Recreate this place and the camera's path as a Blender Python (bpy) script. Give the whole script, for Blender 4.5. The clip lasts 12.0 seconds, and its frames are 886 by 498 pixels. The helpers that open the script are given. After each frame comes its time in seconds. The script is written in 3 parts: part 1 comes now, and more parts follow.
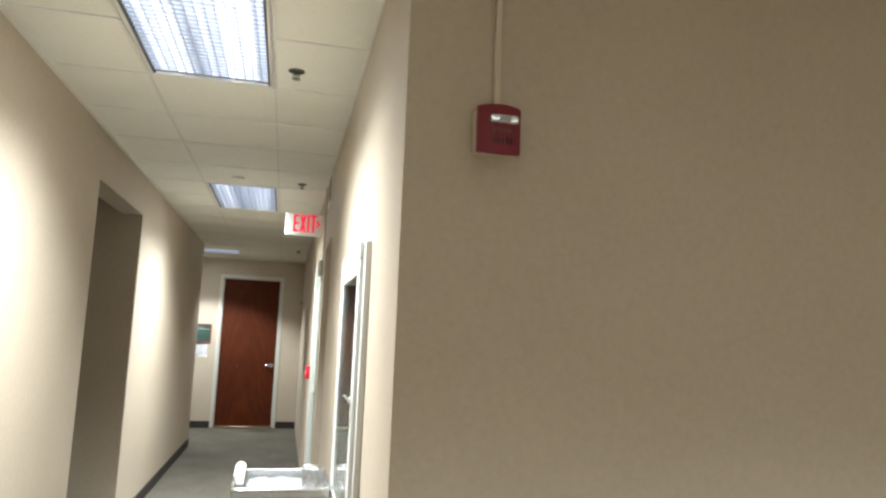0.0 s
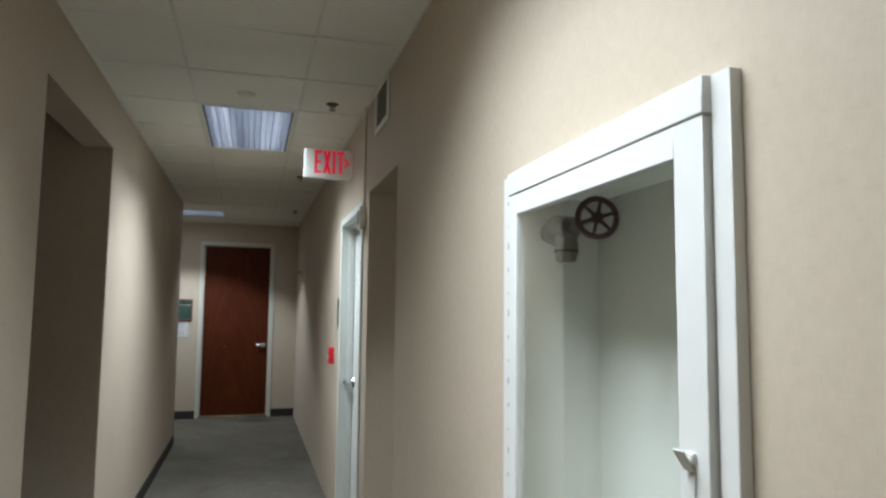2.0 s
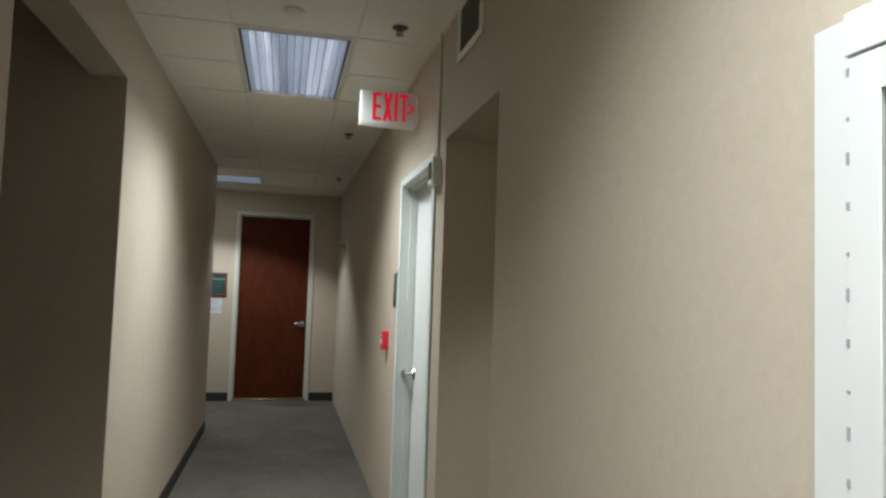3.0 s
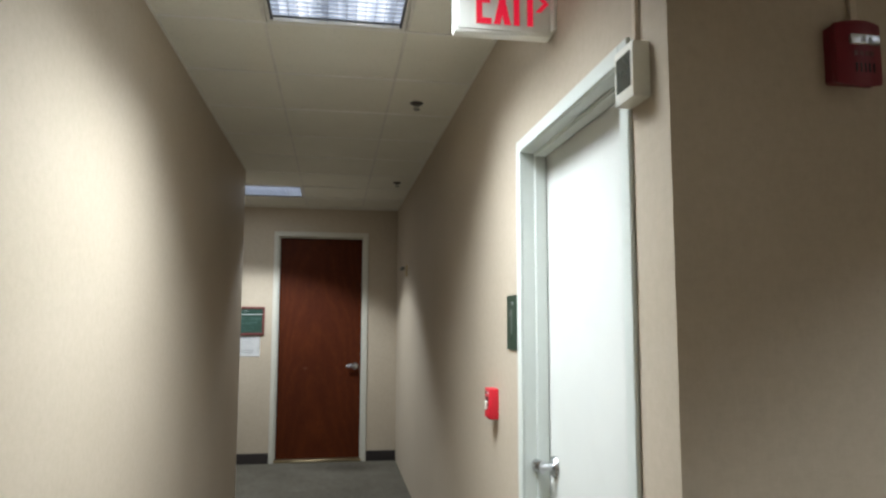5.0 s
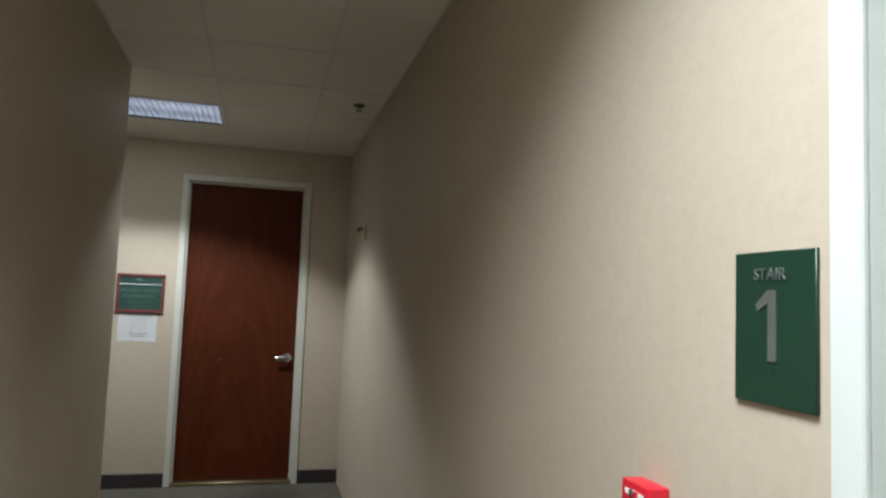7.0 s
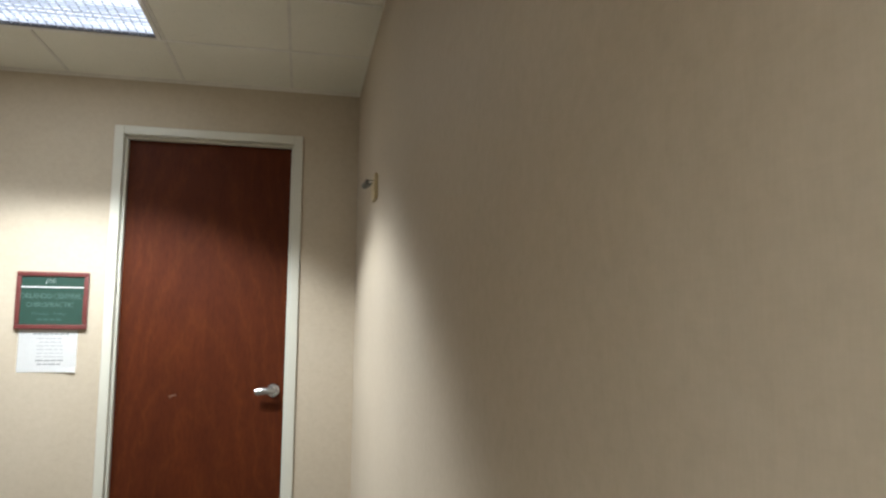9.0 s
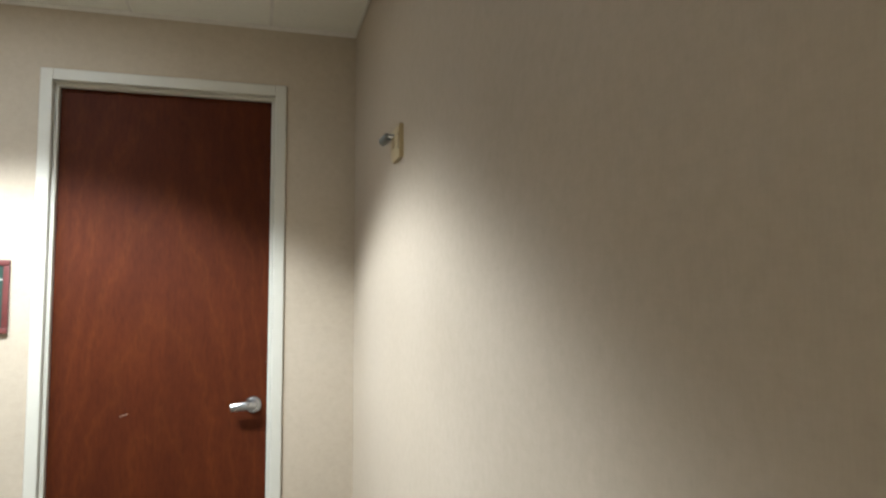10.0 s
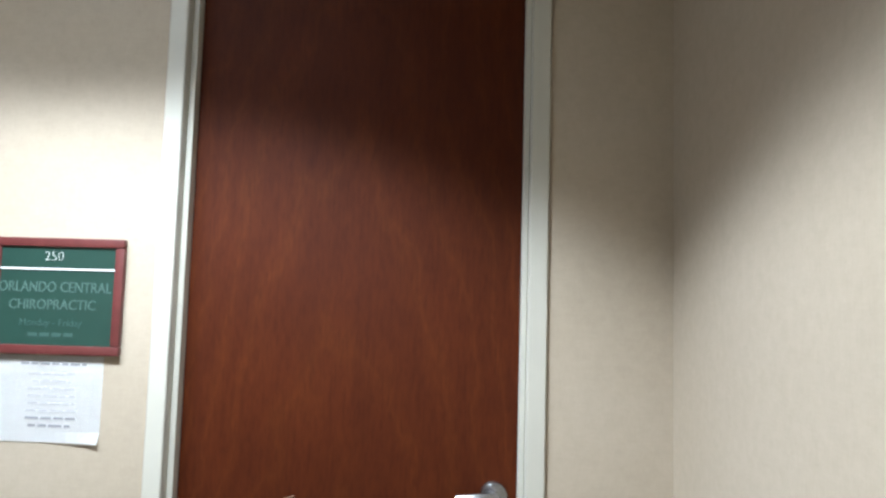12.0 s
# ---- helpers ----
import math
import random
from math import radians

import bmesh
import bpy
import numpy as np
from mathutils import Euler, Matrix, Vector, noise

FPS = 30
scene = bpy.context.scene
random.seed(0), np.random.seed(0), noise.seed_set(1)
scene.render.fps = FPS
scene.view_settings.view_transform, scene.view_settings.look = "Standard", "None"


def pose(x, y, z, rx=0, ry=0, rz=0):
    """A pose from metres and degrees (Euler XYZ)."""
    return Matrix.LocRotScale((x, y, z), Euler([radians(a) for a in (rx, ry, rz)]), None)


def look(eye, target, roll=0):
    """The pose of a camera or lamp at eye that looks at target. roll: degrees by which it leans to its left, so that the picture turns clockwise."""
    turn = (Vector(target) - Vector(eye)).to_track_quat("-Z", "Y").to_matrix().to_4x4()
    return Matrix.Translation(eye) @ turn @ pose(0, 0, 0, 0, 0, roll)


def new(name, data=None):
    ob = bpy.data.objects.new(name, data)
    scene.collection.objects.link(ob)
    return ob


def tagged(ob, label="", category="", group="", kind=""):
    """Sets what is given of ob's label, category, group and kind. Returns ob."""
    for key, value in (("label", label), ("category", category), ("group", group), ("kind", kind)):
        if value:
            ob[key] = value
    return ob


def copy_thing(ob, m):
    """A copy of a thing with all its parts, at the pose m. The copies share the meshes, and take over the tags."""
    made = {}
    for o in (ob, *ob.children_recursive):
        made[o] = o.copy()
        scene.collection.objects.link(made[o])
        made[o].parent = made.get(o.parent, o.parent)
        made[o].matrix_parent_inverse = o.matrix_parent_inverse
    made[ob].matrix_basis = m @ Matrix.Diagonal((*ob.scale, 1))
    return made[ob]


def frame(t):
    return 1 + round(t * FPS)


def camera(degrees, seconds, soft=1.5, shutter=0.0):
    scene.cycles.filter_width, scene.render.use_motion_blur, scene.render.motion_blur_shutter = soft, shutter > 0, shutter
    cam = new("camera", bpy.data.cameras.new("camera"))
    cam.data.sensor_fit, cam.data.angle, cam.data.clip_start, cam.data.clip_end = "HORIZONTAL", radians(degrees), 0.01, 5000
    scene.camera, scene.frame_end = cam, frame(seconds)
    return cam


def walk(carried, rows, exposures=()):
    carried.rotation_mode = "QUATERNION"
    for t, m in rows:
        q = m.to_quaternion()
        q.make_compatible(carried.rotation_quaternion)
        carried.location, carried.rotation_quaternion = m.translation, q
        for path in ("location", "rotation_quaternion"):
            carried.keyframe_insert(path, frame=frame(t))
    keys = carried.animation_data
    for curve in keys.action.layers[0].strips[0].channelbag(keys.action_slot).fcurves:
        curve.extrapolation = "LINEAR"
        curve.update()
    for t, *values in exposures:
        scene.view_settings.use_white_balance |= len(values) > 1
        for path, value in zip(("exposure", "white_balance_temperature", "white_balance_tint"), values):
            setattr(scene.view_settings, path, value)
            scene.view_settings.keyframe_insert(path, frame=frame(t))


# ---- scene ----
cam = camera(66.0, 12.0, soft=2.5)
PATH = [
    (0, (0.275, -0.24, 1.55), (0.713, 1.693, 1.814), 2.2),
    (0.2, (0.219, -0.116, 1.568), (0.714, 1.806, 1.819), 1.6),
    (0.5, (0.154, 0.098, 1.582), (0.764, 1.984, 1.847), 1.2),
    (1, (0.097, 0.553, 1.54), (0.578, 2.483, 1.745), 1.4),
    (1.3, (0.030, 0.812, 1.541), (0.391, 2.767, 1.757), 0.5),
    (1.5, (-0.022, 0.968, 1.542), (0.363, 2.918, 1.765), 0.1),
    (2, (-0.1, 1.348, 1.539), (0.438, 3.266, 1.719), 0.6),
    (2.5, (-0.096, 1.813, 1.54), (0.393, 3.749, 1.637), 1.0),
    (2.7, (-0.113, 1.989, 1.521), (0.348, 3.932, 1.630), 1.8),
    (4.3, (-0.217, 3.377, 1.571), (0.177, 5.331, 1.737), 0.8),
    (4.5, (-0.207, 3.54, 1.578), (0.284, 5.468, 1.779), 0.8),
    (5, (-0.139, 4.005, 1.527), (0.172, 5.97, 1.734), 0.2),
    (5.5, (-0.175, 4.428, 1.495), (0.017, 6.414, 1.634), 1.2),
    (6, (-0.147, 4.881, 1.525), (0.184, 6.85, 1.636), 1.5),
    (6.5, (-0.1, 5.377, 1.514), (0.212, 7.35, 1.626), 1.2),
    (7, (-0.125, 5.838, 1.537), (0.377, 7.768, 1.69), 2.2),
    (7.2, (-0.117, 6.008, 1.539), (0.499, 7.902, 1.719), 0.8),
    (8.8, (0.215, 7.47, 1.47), (0.682, 9.406, 1.640), 0.75),
    (9, (0.245, 7.686, 1.428), (0.648, 9.634, 1.634), 0.6),
    (9.5, (0.107, 8.121, 1.458), (0.525, 10.067, 1.654), 0.3),
    (10, (0.111, 8.492, 1.497), (0.635, 10.417, 1.643), -0.1),
    (10.5, (0.055, 8.906, 1.433), (0.434, 10.861, 1.625), -0.7),
    (11, (0.019, 9.243, 1.478), (0.365, 11.201, 1.696), 0.8),
    (11.5, (-0.089, 9.596, 1.457), (0.262, 11.553, 1.673), 1.6),
    (12, (0.008, 9.949, 1.519), (-0.053, 11.942, 1.677), 1.6),
]
walk(cam, [(t, look(eye, target, roll)) for t, eye, target, roll in PATH],
     exposures=[(0.0, 0.76, 6820, 10), (0.5, 0.62, 6700, 10), (1.0, 0.36, 6500, 10), (1.5, -0.05, 6300, 10), (2.0, -0.43, 6350, 10), (2.5, -0.58, 6560, 10), (4.5, 0.03, 6800, 10), (5.0, 0.02, 6650, 10), (5.5, -0.17, 6520, 10), (6.5, -0.40, 6640, 10),
                (7.0, -0.2, 6600, 10), (9.0, 0.92, 6800, 10), (9.5, 1.08, 6720, 10), (10.0, 1.13, 6600, 10), (11.0, 0.88, 6300, 10), (11.5, 0.86, 6240, 10), (12.0, 0.86, 6220, 10)])

# ---------------------------------------------------------------- world and light
world = bpy.data.worlds.new("world")
scene.world = world
world.use_nodes = True
world.node_tree.nodes["Background"].inputs[0].default_value = (0.02, 0.02, 0.022, 1)
world.node_tree.nodes["Background"].inputs[1].default_value = 0.0

# plan, metres: x to the right, y along the corridor, z up
XL, XR, YF, H = -0.90, 0.558, 11.75, 2.79
GX, GY, T = 0.153, 0.79, 0.61          # ceiling grid: a runner, a cross tee, the module
# the three at x > 1, y < 0 are unseen, added to brighten the lobby wall
LUMS = [(-0.152, -1.04, 0), (-0.152, 2.62, 0), (-0.152, 6.28, 0), (-1.067, 10.855, -90), (1.068, -1.04, 0), (2.288, -1.04, 0), (3.508, -1.04, 0), (2.288, 3.84, 0)]
LAMP_WATTS, CUT_OFF, TINT = 58.0, 117.0, (0.90, 1.012, 1.105)       # the louvre lets light out within this angle only
SHARE = [1.0, 1.0, 1.0, 0.0, 0.7, 0.7, 0.7, 0.0]                      # tuned share of LAMP_WATTS; 0 where spots replace the area lamp
# spots standing in for the tubes of two fittings, placed for a firm cut-off: fitting, across, along, watts, softness of
# the edge, width
FIRM_SPOTS = [(3, 0.04, -0.40, 32, 0.22, 0.09), (3, 0.20, -0.30, 30, 0.22, 0.09), (3, 0.12, 0.24, 82, 0.22, 0.09), (3, 0.22, 0.46, 100, 0.36, 0.16),
            (7, 0.0, -0.22, 102, 0.12, 0.24), (7, 0.0, 0.22, 102, 0.12, 0.24)]
STRAY = [3.0, 3.0, 3.0, 5.0, 3.0, 3.0, 3.0, 1.0]
for i, across, along, watts, edge, wide in FIRM_SPOTS:
    lx, ly, turn = LUMS[i]
    d = bpy.data.lights.new("tube_light", "SPOT")
    d.energy, d.spot_size, d.spot_blend, d.shadow_soft_size, d.color = watts, radians(116.5 if turn else 118.5), edge, wide, TINT
    new("tube_light", d).matrix_world = pose(lx, ly, H - 0.02, 0, 0, turn) @ pose(across, along, 0)
for (lx, ly, turn), share, stray in zip(LUMS, SHARE, STRAY):
    if share:
        d = bpy.data.lights.new("tube_light", "AREA")
        d.shape, d.size, d.size_y, d.spread = "RECTANGLE", 0.54, 1.14, radians(CUT_OFF)
        d.energy, d.color = LAMP_WATTS * share, TINT
        new("tube_light", d).matrix_world = pose(lx, ly, H - 0.014, 0, 0, turn)
    # added fill at each fitting for the louvre's stray light, weak and wide
    d = bpy.data.lights.new("louvre_fill", "AREA")
    d.shape, d.size, d.size_y, d.energy, d.color = "RECTANGLE", 0.55, 1.15, stray, TINT
    new("louvre_fill", d).matrix_world = pose(lx, ly, H - 0.012, 0, 0, turn)


# ---------------------------------------------------------------- materials
def material(name):
    m = bpy.data.materials.new(name)
    m.use_nodes = True
    nt = m.node_tree
    return m, nt, nt.nodes["Principled BSDF"]


def node(nt, kind, **values):
    n = nt.nodes.new(kind)
    for k, v in values.items():
        n.inputs[k.replace("_", " ")].default_value = v
    return n


def mapped(nt, scale=(1, 1, 1), rot=(0, 0, 0)):
    tc = nt.nodes.new("ShaderNodeTexCoord")
    mp = nt.nodes.new("ShaderNodeMapping")
    mp.inputs["Scale"].default_value = scale
    mp.inputs["Rotation"].default_value = rot
    nt.links.new(tc.outputs["Object"], mp.inputs["Vector"])
    return mp.outputs["Vector"]


def noise_of(nt, vec, scale, detail=4.0, rough=0.6, distort=0.0):
    n = node(nt, "ShaderNodeTexNoise", Scale=scale, Detail=detail, Roughness=rough, Distortion=distort)
    nt.links.new(vec, n.inputs["Vector"])
    return n.outputs["Fac"]


def ramp(nt, fac, stops):
    r = nt.nodes.new("ShaderNodeValToRGB")
    els = r.color_ramp.elements
    while len(els) < len(stops):
        els.new(0.5)
    for e, (p, c) in zip(els, stops):
        e.position, e.color = p, (*c, 1)
    nt.links.new(fac, r.inputs["Fac"])
    return r.outputs["Color"]


def mixed(nt, a, b, fac, mode="MIX"):
    m = nt.nodes.new("ShaderNodeMix")
    m.data_type, m.blend_type = "RGBA", mode
    for i, v in ((0, fac), (6, a), (7, b)):
        if hasattr(v, "is_linked"):
            nt.links.new(v, m.inputs[i])
        else:
            m.inputs[i].default_value = (*v, 1) if i else v
    return m.outputs[2]


def maths(nt, op, a, b=None):
    n = nt.nodes.new("ShaderNodeMath")
    n.operation = op
    for i, v in enumerate((a, b)):
        if v is None:
            continue
        if hasattr(v, "is_linked"):
            nt.links.new(v, n.inputs[i])
        else:
            n.inputs[i].default_value = v
    return n.outputs[0]


def bump(nt, bsdf, height, strength, distance):
    b = node(nt, "ShaderNodeBump", Strength=strength, Distance=distance)
    nt.links.new(height, b.inputs["Height"])
    nt.links.new(b.outputs["Normal"], bsdf.inputs["Normal"])


def plain(name, c, rough=0.5, metal=0.0, var=0.06, scale=30.0, relief=0.0, spec=0.5):
    """Paint, plastic or metal with faint mottling and wear in its gloss."""
    m, nt, b = material(name)
    v = mapped(nt)
    n1, n2 = noise_of(nt, v, scale), noise_of(nt, v, scale * 0.12, 3)
    lo, hi = [x * (1 - var) for x in c], [min(1, x * (1 + var)) for x in c]
    col = mixed(nt, ramp(nt, n1, [(0.35, lo), (0.65, hi)]), ramp(nt, n2, [(0.35, lo), (0.65, hi)]), 0.5)
    nt.links.new(col, b.inputs["Base Color"])
    r = nt.nodes.new("ShaderNodeMapRange")
    r.inputs["To Min"].default_value, r.inputs["To Max"].default_value = rough * 0.85, min(1, rough * 1.2)
    nt.links.new(n2, r.inputs["Value"])
    nt.links.new(r.outputs[0], b.inputs["Roughness"])
    b.inputs["Metallic"].default_value = metal
    b.inputs["Specular IOR Level"].default_value = spec
    if relief:
        bump(nt, b, n1, 0.4, relief)
    return m


def wallcover():
    m, nt, b = material("vinyl_wallcovering")
    v = mapped(nt)
    weave_v, weave_h = mapped(nt, (1, 1, 0.12)), mapped(nt, (0.2, 0.2, 1))
    threads = noise_of(nt, weave_v, 260, 2, 0.5)
    cross = noise_of(nt, weave_h, 210, 2, 0.5)
    blot, cloud = noise_of(nt, v, 38, 5, 0.65), noise_of(nt, v, 2.2, 3, 0.55)
    base = ramp(nt, blot, [(0.28, (0.448, 0.377, 0.290)), (0.5, (0.470, 0.397, 0.308)), (0.74, (0.490, 0.416, 0.325))])
    wv = mixed(nt, ramp(nt, threads, [(0.33, (0.935, 0.93, 0.925)), (0.65, (1, 1, 1))]),
               ramp(nt, cross, [(0.33, (0.945, 0.94, 0.935)), (0.65, (1, 1, 1))]), 0.5)
    col = mixed(nt, base, wv, 0.75, "MULTIPLY")
    col = mixed(nt, col, ramp(nt, cloud, [(0.3, (0.94, 0.93, 0.91)), (0.7, (1, 1, 1))]), 0.8, "MULTIPLY")
    nt.links.new(col, b.inputs["Base Color"])
    b.inputs["Roughness"].default_value, b.inputs["Specular IOR Level"].default_value = 0.62, 0.3
    h = mixed(nt, ramp(nt, threads, [(0.2, (0, 0, 0)), (0.8, (1, 1, 1))]), ramp(nt, blot, [(0.2, (0, 0, 0)), (0.8, (1, 1, 1))]), 0.5)
    bump(nt, b, h, 0.16, 0.0008)
    return m


def ceiling_tile():
    m, nt, b = material("mineral_fibre_tile")
    v = mapped(nt)
    fine, pits, cloud = noise_of(nt, v, 320, 3), noise_of(nt, v, 90, 4, 0.7), noise_of(nt, v, 1.6, 3)
    col = mixed(nt, ramp(nt, pits, [(0.30, (0.65, 0.635, 0.58)), (0.42, (0.80, 0.784, 0.71))]),
                ramp(nt, cloud, [(0.3, (0.93, 0.93, 0.92)), (0.7, (1, 1, 1))]), 0.8, "MULTIPLY")
    nt.links.new(col, b.inputs["Base Color"])
    b.inputs["Roughness"].default_value, b.inputs["Specular IOR Level"].default_value = 0.9, 0.2
    bump(nt, b, mixed(nt, fine, pits, 0.6), 0.35, 0.0015)
    return m


def carpet():
    m, nt, b = material("loop_carpet")
    v, rows_ = mapped(nt), mapped(nt, (1, 2.2, 1))
    loop = node(nt, "ShaderNodeTexVoronoi", Scale=150.0, Randomness=0.7)
    nt.links.new(rows_, loop.inputs["Vector"])
    patch, band = noise_of(nt, v, 26, 4, 0.7), noise_of(nt, v, 1.4, 3)
    col = ramp(nt, patch, [(0.32, (0.128, 0.114, 0.091)), (0.52, (0.155, 0.139, 0.111)), (0.72, (0.186, 0.167, 0.134))])
    col = mixed(nt, col, ramp(nt, loop.outputs["Distance"], [(0.1, (1, 1, 1)), (0.7, (0.55, 0.55, 0.55))]), 0.8, "MULTIPLY")
    col = mixed(nt, col, ramp(nt, band, [(0.3, (0.72, 0.71, 0.69)), (0.65, (1, 1, 1))]), 0.9, "MULTIPLY")
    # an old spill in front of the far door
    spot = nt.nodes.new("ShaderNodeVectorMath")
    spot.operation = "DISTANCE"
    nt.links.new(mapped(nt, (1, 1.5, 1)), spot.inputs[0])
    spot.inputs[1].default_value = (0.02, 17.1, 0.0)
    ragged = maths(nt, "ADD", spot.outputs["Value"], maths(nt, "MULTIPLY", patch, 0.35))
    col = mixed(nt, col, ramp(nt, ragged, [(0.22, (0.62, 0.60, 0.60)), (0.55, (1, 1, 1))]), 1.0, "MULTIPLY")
    nt.links.new(col, b.inputs["Base Color"])
    b.inputs["Roughness"].default_value, b.inputs["Specular IOR Level"].default_value = 0.95, 0.1
    bump(nt, b, loop.outputs["Distance"], 0.6, 0.004)
    return m


def mahogany():
    """Flat-sliced reddish veneer: a faint cathedral figure up the middle, upright streaks at the sides, fine pores."""
    m, nt, b = material("mahogany_veneer")
    tc = nt.nodes.new("ShaderNodeTexCoord")
    sep = nt.nodes.new("ShaderNodeSeparateXYZ")
    nt.links.new(tc.outputs["Object"], sep.inputs[0])
    lean = noise_of(nt, mapped(nt, (1, 1, 0.45)), 3.0, 3, 0.6)
    wob = noise_of(nt, mapped(nt, (1, 1, 0.45)), 11.0, 3, 0.6)
    x = maths(nt, "ADD", sep.outputs["X"], maths(nt, "MULTIPLY", lean, 0.22))
    x = maths(nt, "SUBTRACT", x, 0.55)
    arch = maths(nt, "ADD", maths(nt, "MULTIPLY", maths(nt, "MULTIPLY", x, x), 9.0), sep.outputs["Z"])
    arch = maths(nt, "ADD", maths(nt, "MULTIPLY", arch, 4.0), maths(nt, "MULTIPLY", wob, 2.8))
    figure = maths(nt, "PINGPONG", arch, 1.0)
    pores = noise_of(nt, mapped(nt, (1, 1, 0.035)), 330, 3, 0.6)
    stripes = noise_of(nt, mapped(nt, (1, 1, 0.05)), 22, 4, 0.6)
    blot = noise_of(nt, mapped(nt, (1, 1, 0.4)), 5, 3)
    fleck = noise_of(nt, mapped(nt, (1, 1, 0.25)), 75, 4, 0.7)
    a = ramp(nt, figure, [(0.0, (0.070, 0.0132, 0.0026)), (0.4, (0.073, 0.0140, 0.0028)), (0.78, (0.077, 0.0152, 0.0030)), (1.0, (0.086, 0.0182, 0.0035))])
    col = mixed(nt, a, ramp(nt, stripes, [(0.3, (0.86, 0.84, 0.83)), (0.65, (1.0, 1.0, 1.0))]), 0.8, "MULTIPLY")
    col = mixed(nt, col, ramp(nt, pores, [(0.32, (0.55, 0.5, 0.5)), (0.5, (1, 1, 1))]), 0.35, "MULTIPLY")
    col = mixed(nt, col, ramp(nt, blot, [(0.3, (0.76, 0.73, 0.72)), (0.7, (1.10, 1.10, 1.10))]), 0.8, "MULTIPLY")
    col = mixed(nt, col, ramp(nt, fleck, [(0.34, (0.80, 0.77, 0.77)), (0.5, (1, 1, 1)), (0.68, (1.14, 1.18, 1.16))]), 0.8, "MULTIPLY")
    nt.links.new(col, b.inputs["Base Color"])
    b.inputs["Roughness"].default_value, b.inputs["Specular IOR Level"].default_value = 0.6, 0.14
    bump(nt, b, pores, 0.12, 0.0006)
    return m


def glow(name, c, strength, back=(0.4, 0.4, 0.4)):
    m, nt, b = material(name)
    b.inputs["Base Color"].default_value = (*back, 1)
    b.inputs["Emission Color"].default_value, b.inputs["Emission Strength"].default_value = (*c, 1), strength
    return m


def lens_plastic():
    """White reflector behind the louvre: tubes as bright lengthwise bands, each louvre cell a little brighter or dimmer."""
    m, nt, b = material("lamp_reflector")
    streak = noise_of(nt, mapped(nt, (1, 0.012, 1)), 17, 3, 0.6)
    cells = node(nt, "ShaderNodeTexVoronoi", Scale=25.2, Randomness=0.25)
    nt.links.new(mapped(nt, (1, 1, 0)), cells.inputs["Vector"])
    a = ramp(nt, streak, [(0.34, (0.20, 0.24, 0.31)), (0.47, (0.44, 0.51, 0.62)), (0.56, (0.70, 0.78, 0.92)), (0.68, (1.10, 1.16, 1.25))])
    p = ramp(nt, cells.outputs["Distance"], [(0.0, (1.6, 1.6, 1.6)), (0.45, (0.85, 0.85, 0.87)), (0.7, (0.28, 0.29, 0.33))])
    e = mixed(nt, a, p, 0.85, "MULTIPLY")
    e = mixed(nt, e, ramp(nt, cells.outputs["Color"], [(0.2, (0.72, 0.73, 0.75)), (0.8, (1.25, 1.25, 1.25))]), 0.8, "MULTIPLY")
    nt.links.new(e, b.inputs["Emission Color"])
    b.inputs["Emission Strength"].default_value = LENS_GLOW
    b.inputs["Base Color"].default_value, b.inputs["Roughness"].default_value = (0.6, 0.62, 0.65, 1), 0.3
    return m


def pane_glass():
    m, nt, b = material("clear_glass")
    nt.nodes.remove(b)
    out = nt.nodes["Material Output"]
    tr, gl, fr, mx = (nt.nodes.new(k) for k in ("ShaderNodeBsdfTransparent", "ShaderNodeBsdfGlossy", "ShaderNodeLayerWeight", "ShaderNodeMixShader"))
    tr.inputs["Color"].default_value = (0.93, 0.95, 0.94, 1)
    gl.inputs["Roughness"].default_value = 0.01
    pw = nt.nodes.new("ShaderNodeMath")
    pw.operation = "POWER"
    pw.inputs[1].default_value = 4.0
    rg = nt.nodes.new("ShaderNodeMapRange")
    rg.inputs["To Min"].default_value, rg.inputs["To Max"].default_value = 0.045, 0.95
    fr.inputs["Blend"].default_value = 0.5
    nt.links.new(fr.outputs["Facing"], pw.inputs[0])
    nt.links.new(pw.outputs[0], rg.inputs["Value"])
    nt.links.new(rg.outputs[0], mx.inputs[0])
    nt.links.new(tr.outputs[0], mx.inputs[1])
    nt.links.new(gl.outputs[0], mx.inputs[2])
    nt.links.new(mx.outputs[0], out.inputs["Surface"])
    return m


LENS_GLOW = 1.45
WALL, TILE, CARPET, WOOD, LENS, GLASS = wallcover(), ceiling_tile(), carpet(), mahogany(), lens_plastic(), pane_glass()
# runners and wall angle a darker tone than the cross tees
GRID = plain("darker_tee_paint", (0.68, 0.66, 0.61), 0.6, var=0.08)
CROSSTEE = plain("lighter_tee_paint", (0.78, 0.77, 0.735), 0.6, var=0.04)
LOUVRE = plain("polished_louvre_aluminium", (0.60, 0.63, 0.68), 0.3, 1.0, 0.04)
TEE = plain("painted_tee", (0.74, 0.73, 0.69), 0.5, var=0.03)
CABINET = plain("white_enamel", (0.60, 0.594, 0.562), 0.4, var=0.02, scale=12)
# lining coloured lighter than the enamel to brighten the dim inside
LINER = plain("pale_cabinet_lining", (0.74, 0.732, 0.67), 0.5, var=0.04, scale=9)
REVEAL = plain("shadow_gap_edge", (0.10, 0.10, 0.11), 0.5, var=0.1)
STEELDOOR = plain("white_door_paint", (0.575, 0.578, 0.543), 0.48, var=0.025, scale=8)
FRAMEP = plain("stone_white_frame_paint", (0.53, 0.51, 0.44), 0.42, var=0.03, scale=14)
FRAMEG = plain("pale_green_white_frame_paint", (0.57, 0.595, 0.555), 0.4, var=0.03, scale=14)
